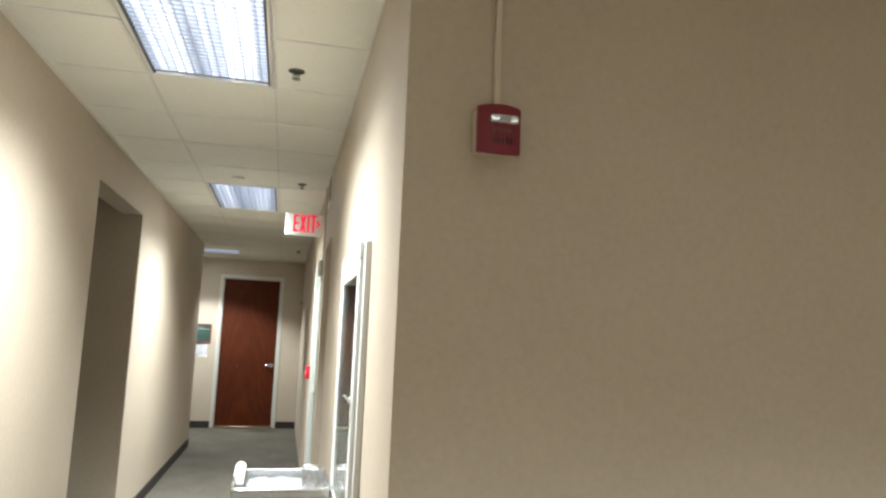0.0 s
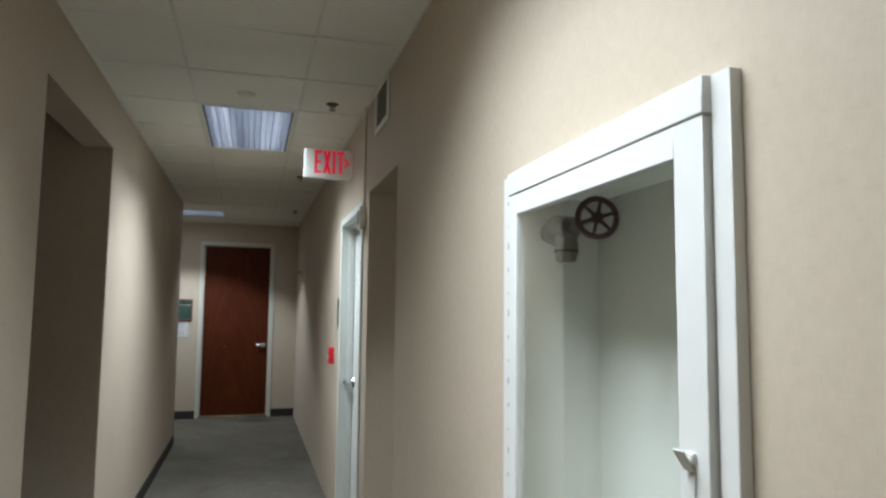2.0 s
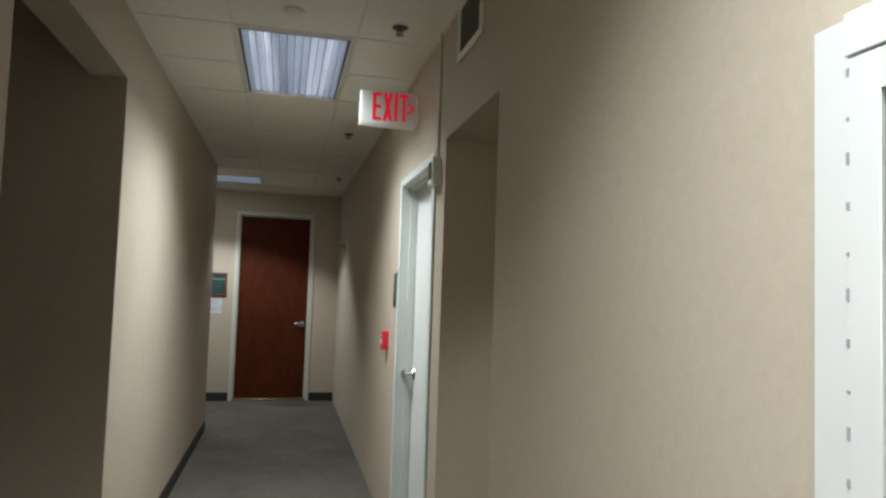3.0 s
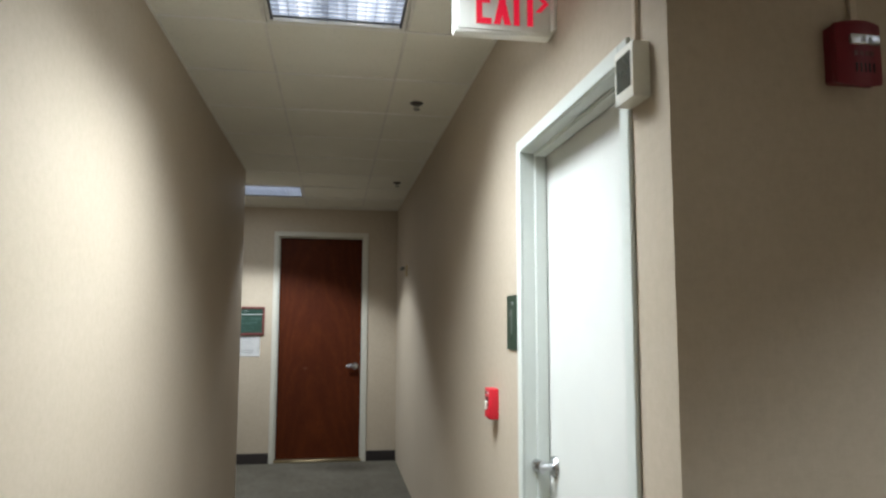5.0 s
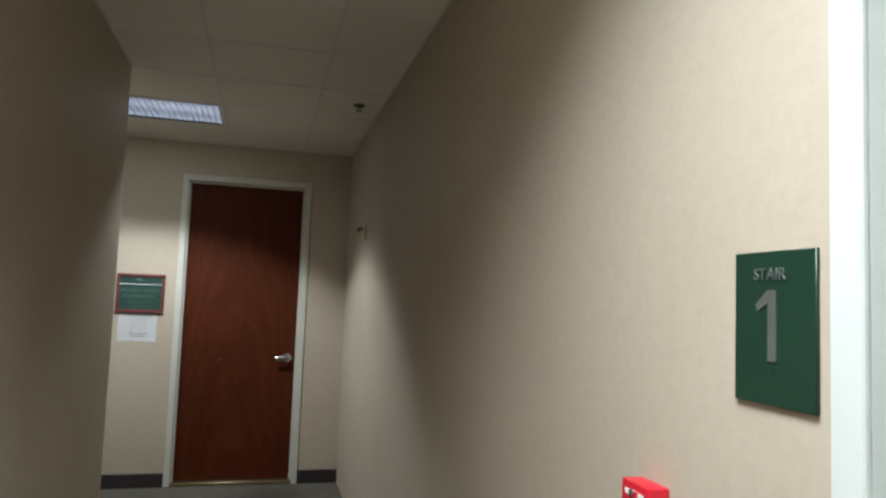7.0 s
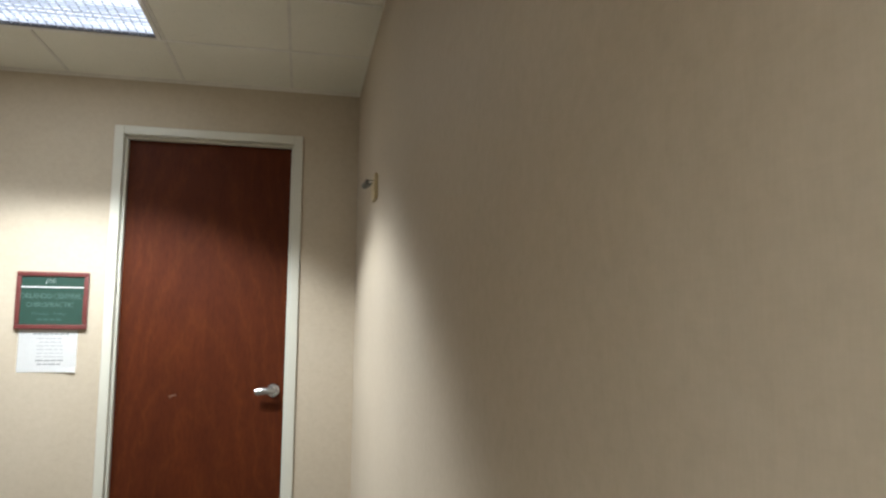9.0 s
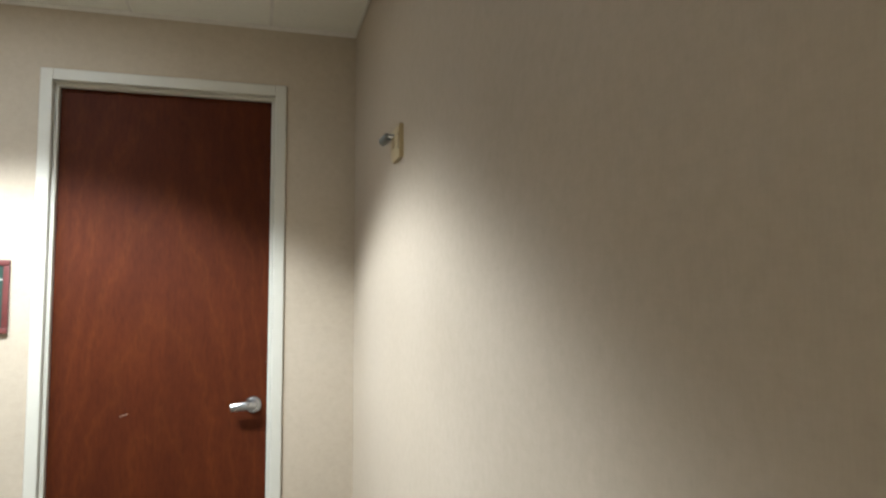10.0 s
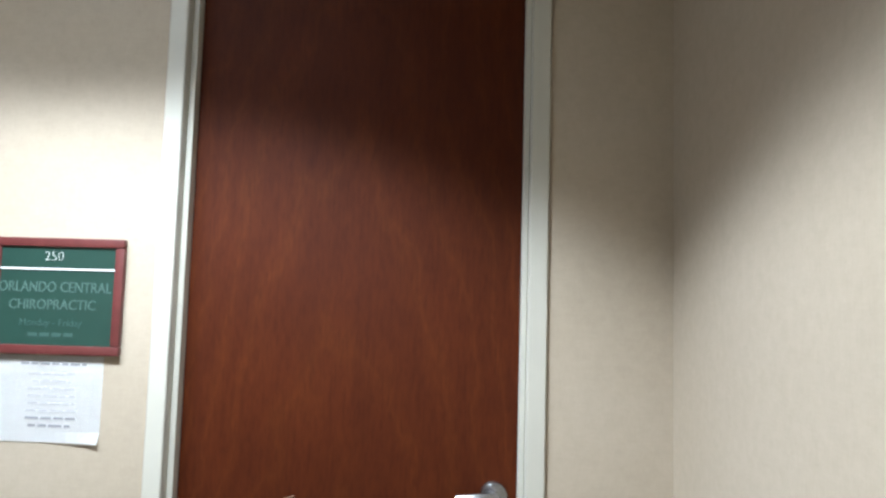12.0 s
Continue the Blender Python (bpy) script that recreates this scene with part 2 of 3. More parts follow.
RUBBER = plain("charcoal_rubber", (0.030, 0.024, 0.023), 0.6, var=0.2, spec=0.3)
CHROME = plain("satin_chrome", (0.52, 0.52, 0.53), 0.26, 1.0, 0.05)
STAINLESS = plain("stainless_steel", (0.60, 0.60, 0.60), 0.22, 1.0, 0.06)
BRASS = plain("brushed_brass", (0.42, 0.33, 0.2), 0.4, 1.0, 0.1)
BRONZE = plain("dark_sprinkler_metal", (0.10, 0.09, 0.085), 0.4, 0.8, 0.15, 60)
GREYMETAL = plain("cast_valve_metal", (0.23, 0.23, 0.215), 0.38, 0.9, 0.18, 60)
WHEELRED = plain("dark_red_enamel", (0.055, 0.010, 0.011), 0.45, var=0.15)
RED = plain("bright_red_plastic", (0.52, 0.010, 0.024), 0.36, var=0.04)
DARKRED = plain("alarm_red_plastic", (0.155, 0.005, 0.014), 0.42, var=0.05)
CREAM = plain("cream_plastic", (0.50, 0.40, 0.235), 0.45, var=0.05)
BEIGE = plain("beige_raceway_paint", (0.53, 0.45, 0.35), 0.5, var=0.05)
SIGNWHITE = plain("warm_white_moulded_plastic", (0.84, 0.83, 0.77), 0.45, var=0.02)
IVORY = plain("ivory_plastic", (0.70, 0.68, 0.60), 0.45, var=0.03)
GREEN = plain("dark_green_sign_plastic", (0.009, 0.033, 0.019), 0.3, var=0.06)
GREEN2 = plain("teal_green_sign_plastic", (0.016, 0.050, 0.038), 0.35, var=0.06)
PLUM = plain("reddish_brown_sign_frame", (0.12, 0.027, 0.025), 0.4, var=0.15, scale=40)
LETTER = plain("silver_lettering", (0.27, 0.29, 0.28), 0.38, 0.8, 0.08)
PALE = plain("pale_lettering", (0.72, 0.73, 0.69), 0.5, var=0.04)
DIM = plain("dim_lettering", (0.042, 0.095, 0.080), 0.5, var=0.06)
FAINT = plain("faint_lettering", (0.075, 0.135, 0.115), 0.5, var=0.06)
SCRATCH = plain("scraped_veneer", (0.27, 0.17, 0.12), 0.6, var=0.1)
# the shade inside the vent is put into the backing and slat colours
VENTDARK = plain("shaded_vent_depth", (0.16, 0.152, 0.125), 0.8, var=0.15)
VENTPAINT = plain("darkened_slat_paint", (0.30, 0.285, 0.235), 0.6, var=0.1)
CLOTH = plain("greyish_white_cotton", (0.42, 0.42, 0.43), 0.9, var=0.12, scale=40, relief=0.002)
WHITE = plain("white_plastic", (0.80, 0.80, 0.78), 0.4, var=0.02)
PAPER = plain("printer_paper", (0.88, 0.88, 0.88), 0.7, var=0.02)
PALEINK = plain("pale_grey_ink", (0.56, 0.56, 0.58), 0.7)
INK = plain("grey_ink", (0.30, 0.30, 0.32), 0.7)
BLACK = plain("black_gap", (0.012, 0.012, 0.012), 0.6, var=0.1)
DARKGLASS = plain("smoked_window", (0.055, 0.06, 0.052), 0.12, var=0.1)
STROBE = plain("strobe_reflector", (0.72, 0.72, 0.72), 0.18, 0.7, 0.2, 120)
EXITRED = glow("lit_red_letters", (0.95, 0.006, 0.060), 0.54, (0.5, 0.02, 0.03))


# ---------------------------------------------------------------- builders
def add_box(bm, a, b, bevel=0.0, seg=1):
    made = bmesh.ops.create_cube(bm, size=1)["verts"]
    for v in made:
        v.co = Vector([(a[i] + b[i]) / 2 + v.co[i] * (b[i] - a[i]) for i in range(3)])
    if bevel:
        es = list({e for v in made for e in v.link_edges})
        bmesh.ops.bevel(bm, geom=es, offset=bevel, segments=seg, profile=0.6, affect="EDGES")
    return bm


def box(a, b, bevel=0.0, seg=1):
    return add_box(bmesh.new(), a, b, bevel, seg)


def boxes(pairs, bevel=0.0):
    bm = bmesh.new()
    for a, b in pairs:
        add_box(bm, a, b, bevel)
    return bm


def add_rod(bm, p, q, r, seg=16, r2=None, bevel=0.0):
    p, q = Vector(p), Vector(q)
    m = Matrix.Translation((p + q) / 2) @ (q - p).to_track_quat("Z", "Y").to_matrix().to_4x4()
    made = bmesh.ops.create_cone(bm, cap_ends=True, segments=seg, radius1=r, radius2=r if r2 is None else r2, depth=(q - p).length, matrix=m)["verts"]
    if bevel:
        es = [e for e in {e for v in made for e in v.link_edges} if len(e.link_faces) == 2 and any(len(f.verts) > 4 for f in e.link_faces)]
        bmesh.ops.bevel(bm, geom=es, offset=bevel, segments=2, affect="EDGES")
    return bm


def rod(p, q, r, seg=16, r2=None, bevel=0.0):
    return add_rod(bmesh.new(), p, q, r, seg, r2, bevel)


def add_tube(bm, pts, r, seg=10):
    """A round bar along a line of points, with its ends closed."""
    pts = [Vector(p) for p in pts]
    rings, side = [], None
    for i, p in enumerate(pts):
        d = (pts[min(i + 1, len(pts) - 1)] - pts[max(i - 1, 0)]).normalized()
        side = d.orthogonal().normalized() if side is None else (side - d * side.dot(d)).normalized()
        up = d.cross(side)
        rings.append([bm.verts.new(p + (side * math.cos(a) + up * math.sin(a)) * r) for a in (2 * math.pi * k / seg for k in range(seg))])
    for s, t in zip(rings, rings[1:]):
        for k in range(seg):
            bm.faces.new((s[k], s[(k + 1) % seg], t[(k + 1) % seg], t[k]))
    bm.faces.new(rings[0][::-1]), bm.faces.new(rings[-1])
    return bm


def add_ring(bm, c, axis, big, small, n=32, seg=10):
    """A torus."""
    q = Vector(axis).to_track_quat("Z", "Y")
    rows_ = []
    for i in range(n):
        a = 2 * math.pi * i / n
        e = q @ Vector((math.cos(a), math.sin(a), 0))
        z = q @ Vector((0, 0, 1))
        rows_.append([bm.verts.new(Vector(c) + e * (big + small * math.cos(b)) + z * small * math.sin(b)) for b in (2 * math.pi * k / seg for k in range(seg))])
    for i in range(n):
        s, t = rows_[i], rows_[(i + 1) % n]
        for k in range(seg):
            bm.faces.new((s[k], s[(k + 1) % seg], t[(k + 1) % seg], t[k]))
    return bm


def link_mesh(name, bm, mat, smooth=None):
    bmesh.ops.recalc_face_normals(bm, faces=bm.faces)
    me = bpy.data.meshes.new(name)
    bm.to_mesh(me)
    bm.free()
    for m in mat if isinstance(mat, (list, tuple)) else [mat]:
        me.materials.append(m)
    if smooth:
        me.shade_smooth()
        me.set_sharp_from_angle(angle=radians(smooth))
    return me


def part(name, bm, mat, parent, label="", smooth=40):
    ob = new(name, link_mesh(name, bm, mat, smooth))
    ob.parent = parent
    return tagged(ob, label)


def solid(name, bm, mat, label="", category="", group="", kind="", smooth=None):
    return tagged(new(name, link_mesh(name, bm, mat, smooth)), label, category, group, kind)


def thing(name, at, label, category, group="", kind="", rz=0):
    ob = new(name)
    ob.matrix_world = pose(*at, 0, 0, rz)
    return tagged(ob, label, category, group, kind)


def words(name, body, size, mat, parent, at, turn, depth=0.0012, align="CENTER", squeeze=1.0, bold=0.0):
    """Lettering in the built-in font as a flat raised mesh; at: the middle of its base line."""
    cu = bpy.data.curves.new(name, "FONT")
    cu.body, cu.size, cu.extrude, cu.align_x, cu.resolution_u, cu.offset = body, size, depth, align, 3, bold
    tmp = new(name, cu)
    bpy.context.view_layer.update()
    me = bpy.data.meshes.new_from_object(tmp.evaluated_get(bpy.context.evaluated_depsgraph_get()))
    bpy.data.objects.remove(tmp)
    me.materials.clear()
    me.materials.append(mat)
    ob = new(name, me)
    ob.parent = parent
    ob.matrix_basis = Matrix.Translation(at) @ turn.to_matrix().to_4x4() @ Matrix.Diagonal((squeeze, 1, 1, 1))
    return ob


FACE_S = Euler((radians(90), 0, 0))                 # reads from the south (towards -y)
FACE_W = Euler((radians(90), 0, radians(-90)))      # reads from the west (towards -x)

# ---------------------------------------------------------------- structure
LO0, LO1, LOZ = 4.29, 5.622, 2.46                   # opening in the left wall
RO0, RO1, ROZ = 4.515, 5.326, 2.234                 # opening in the right wall
CB0, CB1, CBZ0, CBZ1 = 2.185, 3.005, 0.80, 1.842    # niche of the hose cabinet
SD0, SD1, SDZ = 5.558, 6.48, 2.163                  # stair door, clear of the frame
FD0, FD1, FDZ = -0.762, 0.180, 2.453                # far door, clear of the frame
WT = 0.16
FLOOR = -0.018                                      # carpet level

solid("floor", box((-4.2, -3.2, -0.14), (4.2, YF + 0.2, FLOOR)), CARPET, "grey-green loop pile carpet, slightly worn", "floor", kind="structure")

wall_pairs = {
    "wall_left": [((XL - WT, -3, 0), (XL, LO0, H)), ((XL - WT, LO1, 0), (XL, 9.86, H)), ((XL - WT, LO0, LOZ), (XL, LO1, H))],
    "wall_right_near": [((XR, 1.53, 0), (0.86, CB0, H)), ((XR, CB1, 0), (0.80, RO0, H)), ((XR, CB0, 0), (0.86, CB1, CBZ0)),
                        ((XR, CB0, CBZ1), (0.86, CB1, H)), ((0.815, CB0, CBZ0), (0.86, CB1, CBZ1))],
    "wall_right_header": [((XR, RO0, ROZ), (0.80, RO1, H))],
    "wall_right_far": [((XR, RO1, 0), (XR + WT, SD0 - 0.02, H)), ((XR, SD1 + 0.02, 0), (XR + WT, YF, H)), ((XR, SD0 - 0.02, SDZ + 0.02), (XR + WT, SD1 + 0.02, H))],
    "wall_far": [((-4.2, YF, 0), (FD0 - 0.02, YF + WT, H)), ((FD1 + 0.02, YF, 0), (XR + WT, YF + WT, H)), ((FD0 - 0.02, YF, FDZ + 0.02), (FD1 + 0.02, YF + WT, H))],
    "wall_lobby": [((0.86, 1.53, 0), (4.2, 1.69, H))],
    "wall_side_passage": [((XR + WT, RO1, 0), (4.2, RO1 + 0.15, H)), ((4.2, 3.05, 0), (4.35, RO1 + 0.15, H)), ((0.80, 3.05, 0), (4.2, 3.2, H))],
    "wall_cross_corridor": [((-4.2, 9.71, 0), (XL - WT, 9.86, H)), ((-4.35, 9.71, 0), (-4.2, YF + WT, H))],
    "wall_dark_room": [((-3.3, LO1, 0), (XL - WT, LO1 + 0.15, H)), ((-3.45, 3.0, 0), (-3.3, LO1 + 0.15, H)), ((-3.3, 3.0, 0), (XL - WT, 3.15, H))],
    "wall_back": [((XL - WT, -3.15, 0), (4.2, -3.0, H)), ((4.2, -3.15, 0), (4.35, 1.69, H))],
}
SINGLE = ("wall_side_passage", "wall_cross_corridor", "wall_dark_room", "wall_back")      # plain runs, each a wall of its own
for name, pairs in wall_pairs.items():
    pairs = [((x, y, z or FLOOR - 0.03), b) for (x, y, z), b in pairs]
    for run in [[p] for p in pairs] if name in SINGLE else [pairs]:
        solid(name, boxes(run), WALL, "beige textured vinyl-covered wall", "wall", kind="structure")


def ceiling_mesh():
    """Lay-in tiles set 6 mm above the flanges of a grid of tees; the fittings leave gaps."""
    bm = bmesh.new()
    cells = [(lx, ly, 0.305 if not turn else 0.61, 0.61 if not turn else 0.305) for lx, ly, turn in LUMS]
    nx0, nx1, ny0, ny1 = -7, 7, -7, 19
    for i in range(nx0, nx1):
        for j in range(ny0, ny1):
            x0, y0 = GX + i * T, GY + j * T
            if any(abs(x0 + T / 2 - lx) < w + 0.01 and abs(y0 + T / 2 - ly) < d + 0.01 for lx, ly, w, d in cells):
                continue
            add_box(bm, (x0 + 0.004, y0 + 0.004, H + 0.003), (x0 + T - 0.004, y0 + T - 0.004, H + 0.018))
    for f in bm.faces:
        f.material_index = 0
    mark = len(bm.faces)
    def hidden(x, y):
        return any(abs(x - lx) < w - 0.02 and abs(y - ly) < d - 0.02 for lx, ly, w, d in cells)
    for i in range(nx0, nx1 + 1):
        for j in range(ny0, ny1):
            if not hidden(GX + i * T, GY + (j + 0.5) * T):
                add_box(bm, (GX + i * T - 0.0072, GY + j * T + 0.007, H - 0.002), (GX + i * T + 0.0072, GY + (j + 1) * T - 0.007, H + 0.0025))
    cross = len(bm.faces)
    for j in range(ny0, ny1 + 1):
        for i in range(nx0, nx1):
            if not hidden(GX + (i + 0.5) * T, GY + j * T):
                add_box(bm, (GX + i * T - 0.0072, GY + j * T - 0.0066, H - 0.0022), (GX + (i + 1) * T - 0.0072, GY + j * T + 0.0066, H + 0.0025))
    bm.faces.ensure_lookup_table()
    for f in bm.faces[mark:cross]:
        f.material_index = 1
    for f in bm.faces[cross:]:
        f.material_index = 2
    add_box(bm, (-4.4, -3.4, H + 0.16), (4.4, YF + 0.4, H + 0.2))
    return bm


solid("ceiling", ceiling_mesh(), [TILE, GRID, CROSSTEE], "off-white mineral fibre lay-in tiles in a painted grid", "ceiling", kind="structure")

# wall angle round the ceiling's edge
solid("ceiling_trim", boxes([((XL, -2.9, H - 0.018), (XL + 0.003, LO0, H + 0.002)), ((XL, LO0, H - 0.018), (XL + 0.003, 9.86, H + 0.002)),
      ((XR - 0.003, 1.53, H - 0.018), (XR, YF, H + 0.002)), ((-4.1, YF - 0.003, H - 0.018), (XR - 0.003, YF, H + 0.002))]), GRID,
      "narrow painted metal wall angle", "trim", kind="structure")

BH = 0.092
base_pairs = [((XL, LO1, 0), (XL + 0.009, 9.869, BH)), ((XL - WT, 9.86, 0), (XL, 9.869, BH)), ((XL, -2.9, 0), (XL + 0.009, LO0, BH)),
              ((XR, 1.521, 0), (4.1, 1.53, BH)),
              ((-4.1, YF - 0.009, 0), (FD0 - 0.052, YF, BH)), ((FD1 + 0.052, YF - 0.009, 0), (XR, YF, BH)),
              ((XR, RO1 - 0.009, 0), (4.2, RO1, BH)), ((XL - WT, LO1 - 0.009, 0), (XL, LO1, BH))]
for a, b in base_pairs:
    solid("baseboard", box((a[0], a[1], FLOOR), b, 0.003), RUBBER, "charcoal rubber cove base along the wall", "baseboard", kind="structure")


# ---------------------------------------------------------------- doors
def lever_set(parent, at, reach, thick=0.0120):
    """Round rose and a lever pointing along local -x; the face looks along local -y."""
    handle = new("lever_handle")
    handle.parent = parent
    handle.matrix_basis = pose(*at)
    tagged(handle, "satin chrome lever handle")
    part("rose", rod((0, 0.001, 0), (0, -0.014, 0), 0.040, 32, 0.034, 0.003), CHROME, handle)
    part("spindle_hub", rod((0, -0.012, 0), (0, -0.055, 0), 0.0125, 20, 0.011), CHROME, handle)
    bm = bmesh.new()
    add_tube(bm, [(0.006, -0.050, 0), (-0.02, -0.056, 0.001), (-0.05, -0.058, 0.0), (-reach * 0.8, -0.058, -0.002), (-reach, -0.054, -0.004)], thick, 12)
    for v in bm.verts:
        v.co.z *= 1.55
    part("lever", bm, CHROME, handle)


def framed_door(name, width, height, leaf_at, stop0, leaf_mat, frame_mat, label):
    """A flush door in a pressed steel frame. Local x runs along the wall, the face looks along local -y, the wall's face is y = 0."""
    root = thing(name, (0, 0, 0), label, "door", kind="structure")
    f, lip, deep = 0.05, 0.012, 0.15
    for nm, s, x in (("jamb", -1, 0.0), ("jamb", 1, width)):
        o, st = x + s * f, x - s * 0.016
        lo, hi = min(x, o), max(x, o)
        bm = box((lo, -lip, FLOOR), (hi, 0.0, height + f), 0.003)
        add_box(bm, (min(x, x + s * 0.018), 0.0, FLOOR), (max(x, x + s * 0.018), deep, height), 0.0)
        add_box(bm, (min(x, st), stop0, FLOOR), (max(x, st), leaf_at - 0.003, height - 0.016), 0.002)
        part(nm, bm, frame_mat, root, smooth=None)
    bm = box((0.0, -lip, height), (width, 0.0, height + f), 0.003)
    add_box(bm, (0, 0.0, height), (width, deep, height + 0.018))
    add_box(bm, (0, stop0, height - 0.016), (width, leaf_at - 0.003, height), 0.002)
    part("head", bm, frame_mat, root, smooth=None)
    leaf = part("leaf", box((0.004, leaf_at, 0.012), (width - 0.004, leaf_at + 0.044, height - 0.004), 0.0015), leaf_mat, root, "", None)
    part("gap_seal", boxes([((0.0, leaf_at + 0.02, 0), (0.004, leaf_at + 0.03, height)), ((width - 0.004, leaf_at + 0.02, 0), (width, leaf_at + 0.03, height)),
                            ((0, leaf_at + 0.02, height - 0.004), (width, leaf_at + 0.03, height))]), BLACK, root)
    part("threshold", box((0.0, -0.005, FLOOR), (width, leaf_at + 0.10, 0.010), 0.004), BRASS, root, "worn metal threshold strip")
    return root, leaf


far_door, leaf = framed_door("door_1", FD1 - FD0, FDZ, 0.065, 0.025, WOOD, FRAMEP, "tall flush mahogany veneer door, closed, in off-white steel frame")
far_door.matrix_world = pose(FD0, YF, 0)
lever_set(far_door, (0.104 - FD0, 0.065, 1.012), 0.098)
bm = box((0.296, 0.0641, 0.985), (0.332, 0.0652, 0.9885))
for v in bm.verts:
    v.co.z += (v.co.x - 0.314) * 0.35
part("scratch", bm, SCRATCH, far_door, "pale scratch in the veneer")

stair_door, leaf = framed_door("door_2", SD1 - SD0, SDZ, 0.092, 0.045, STEELDOOR, FRAMEG, "white painted steel stair door, closed, in pale frame")
stair_door.matrix_world = pose(XR, SD1, 0, 0, 0, -90)
lever_set(stair_door, (0.075, 0.092, 1.008), 0.070, 0.0140)


# ---------------------------------------------------------------- ceiling fittings
def luminaire(lx, ly, turn):
    root = thing("ceiling_light", (lx, ly, H), "recessed fluorescent troffer with silver egg-crate louvre, lit", "ceiling light", "corridor troffers", rz=turn)
    w, d, e = 0.305, 0.61, 0.027
    for nm, a, b in (("trim_side", (-w + 0.012, -d + 0.012, -0.004), (-w + e, d - 0.012, 0.012)), ("trim_side", (w - e, -d + 0.012, -0.004), (w - 0.012, d - 0.012, 0.012)),
                     ("trim_end", (-w + e, -d + 0.012, -0.0045), (w - e, -d + e + 0.006, 0.012)), ("trim_end", (-w + e, d - e - 0.006, -0.0045), (w - e, d - 0.012, 0.012))):
        part(nm, box(a, b, 0.002), TEE, root)
    part("lamp_panel", box((-w + e, -d + e + 0.006, 0.030), (w - e, d - e - 0.006, 0.034)), LENS, root, "glowing reflector behind the louvre")
    bm = bmesh.new()
    nx, ny = 14, 29
    for k in range(1, nx):
        x = -w + e + (2 * (w - e)) * k / nx
        add_box(bm, (x - 0.0012, -d + e + 0.006, 0.003), (x + 0.0012, d - e - 0.006, 0.016))
    for k in range(1, ny):
        y = -d + e + 0.006 + 2 * (d - e - 0.006) * k / ny
        add_box(bm, (-w + e, y - 0.0012, 0.0032), (w - e, y + 0.0012, 0.0158))
    # edge strips coloured dark to stand in for the louvre's shadow gap
    for s in (-1, 1):
        xe = s * (w - e)
        part("louvre_edge", box((min(xe, xe - s * 0.010), -d + e + 0.006, -0.001), (max(xe, xe - s * 0.010), d - e - 0.006, 0.017), 0.001), REVEAL, root, "louvre edge strip, dark for the shadow gap beside it")
    part("louvre", bm, LOUVRE, root, "silver egg-crate louvre of small square cells", None)
    part("housing", boxes([((-w + 0.01, -d + 0.01, 0.10), (w - 0.01, d - 0.01, 0.104)), ((-w + 0.008, -d + 0.01, 0.012), (-w + 0.012, d - 0.01, 0.10)),
                           ((w - 0.012, -d + 0.01, 0.012), (w - 0.008, d - 0.01, 0.10))]), TEE, root)
    return root


# includes the unseen lobby fittings added for brightness
for lx, ly, turn in LUMS:
    luminaire(lx, ly, turn)


def sprinkler():
    root = thing("sprinkler_head", (0, 0, H), "dark metal pendent sprinkler head in the ceiling", "sprinkler", "ceiling sprinklers")
    part("escutcheon", rod((0, 0, 0.0025), (0, 0, -0.009), 0.041, 32, 0.024, 0.002), BRONZE, root)
    bm = rod((0, 0, -0.005), (0, 0, -0.018), 0.0095, 14)
    add_tube(bm, [(-0.010, 0, -0.014), (-0.014, 0, -0.024), (-0.006, 0, -0.036)], 0.0028, 8)
    add_tube(bm, [(0.010, 0, -0.014), (0.014, 0, -0.024), (0.006, 0, -0.036)], 0.0028, 8)
    add_rod(bm, (0, 0, -0.024), (0, 0, -0.034), 0.003, 10)
    part("frame_arms", bm, GREYMETAL, root)
    bm = rod((0, 0, -0.035), (0, 0, -0.038), 0.017, 24)
    for k in range(12):
        a = 2 * math.pi * k / 12
        c = Vector((math.cos(a), math.sin(a), 0)) * 0.018
        add_rod(bm, c + Vector((0, 0, -0.035)), c + Vector((0, 0, -0.0375)), 0.003, 6)
    part("deflector", bm, GREYMETAL, root)
    return root


first = sprinkler()
first.matrix_basis = pose(0.252, 2.96, H)
for x, y in ((0.342, 5.47), (0.315, 7.88), (0.413, 10.22)):
    copy_thing(first, pose(x, y, H))

det = thing("ceiling_detector", (-0.166, 5.42, H), "small round off-white disc detector on ceiling tile", "detector")
part("base", rod((0, 0, 0.003), (0, 0, -0.006), 0.055, 36, 0.052, 0.002), IVORY, det)
part("cap", rod((0, 0, -0.006), (0, 0, -0.012), 0.040, 32, 0.034, 0.002), IVORY, det)

# ---------------------------------------------------------------- hose cabinet in the right wall
cab = thing("fire_hose_cabinet", (XR, 0, 0), "white enamelled recessed cabinet with glazed door, closed", "cabinet")
O0, O1, OZ0, OZ1 = 2.138, 3.024, 0.775, 1.886
TN, TF, TT, SN, SF, SR = 0.040, 0.066, 0.056, 0.070, 0.050, 0.050      # near, far and top trim, near and far stile, rails
for nm, a, b in (("trim_stile", (-0.022, O0, OZ0), (0.0, O0 + TN, OZ1)), ("trim_stile", (-0.022, O1 - TF, OZ0), (0.0, O1, OZ1)),
                 ("trim_rail", (-0.0375, O0 + TN, OZ1 - TT), (0.0, O1 - TF, OZ1)), ("trim_rail", (-0.022, O0 + TN, OZ0), (0.0, O1 - TF, OZ0 + TT))):
    part(nm, box(a, b, 0.0015), CABINET, cab)
D0, D1, DZ0, DZ1 = O0 + TN + 0.004, O1 - TF - 0.003, OZ0 + TT + 0.003, OZ1 - TT - 0.003
door = new("cabinet_door")
door.parent = cab
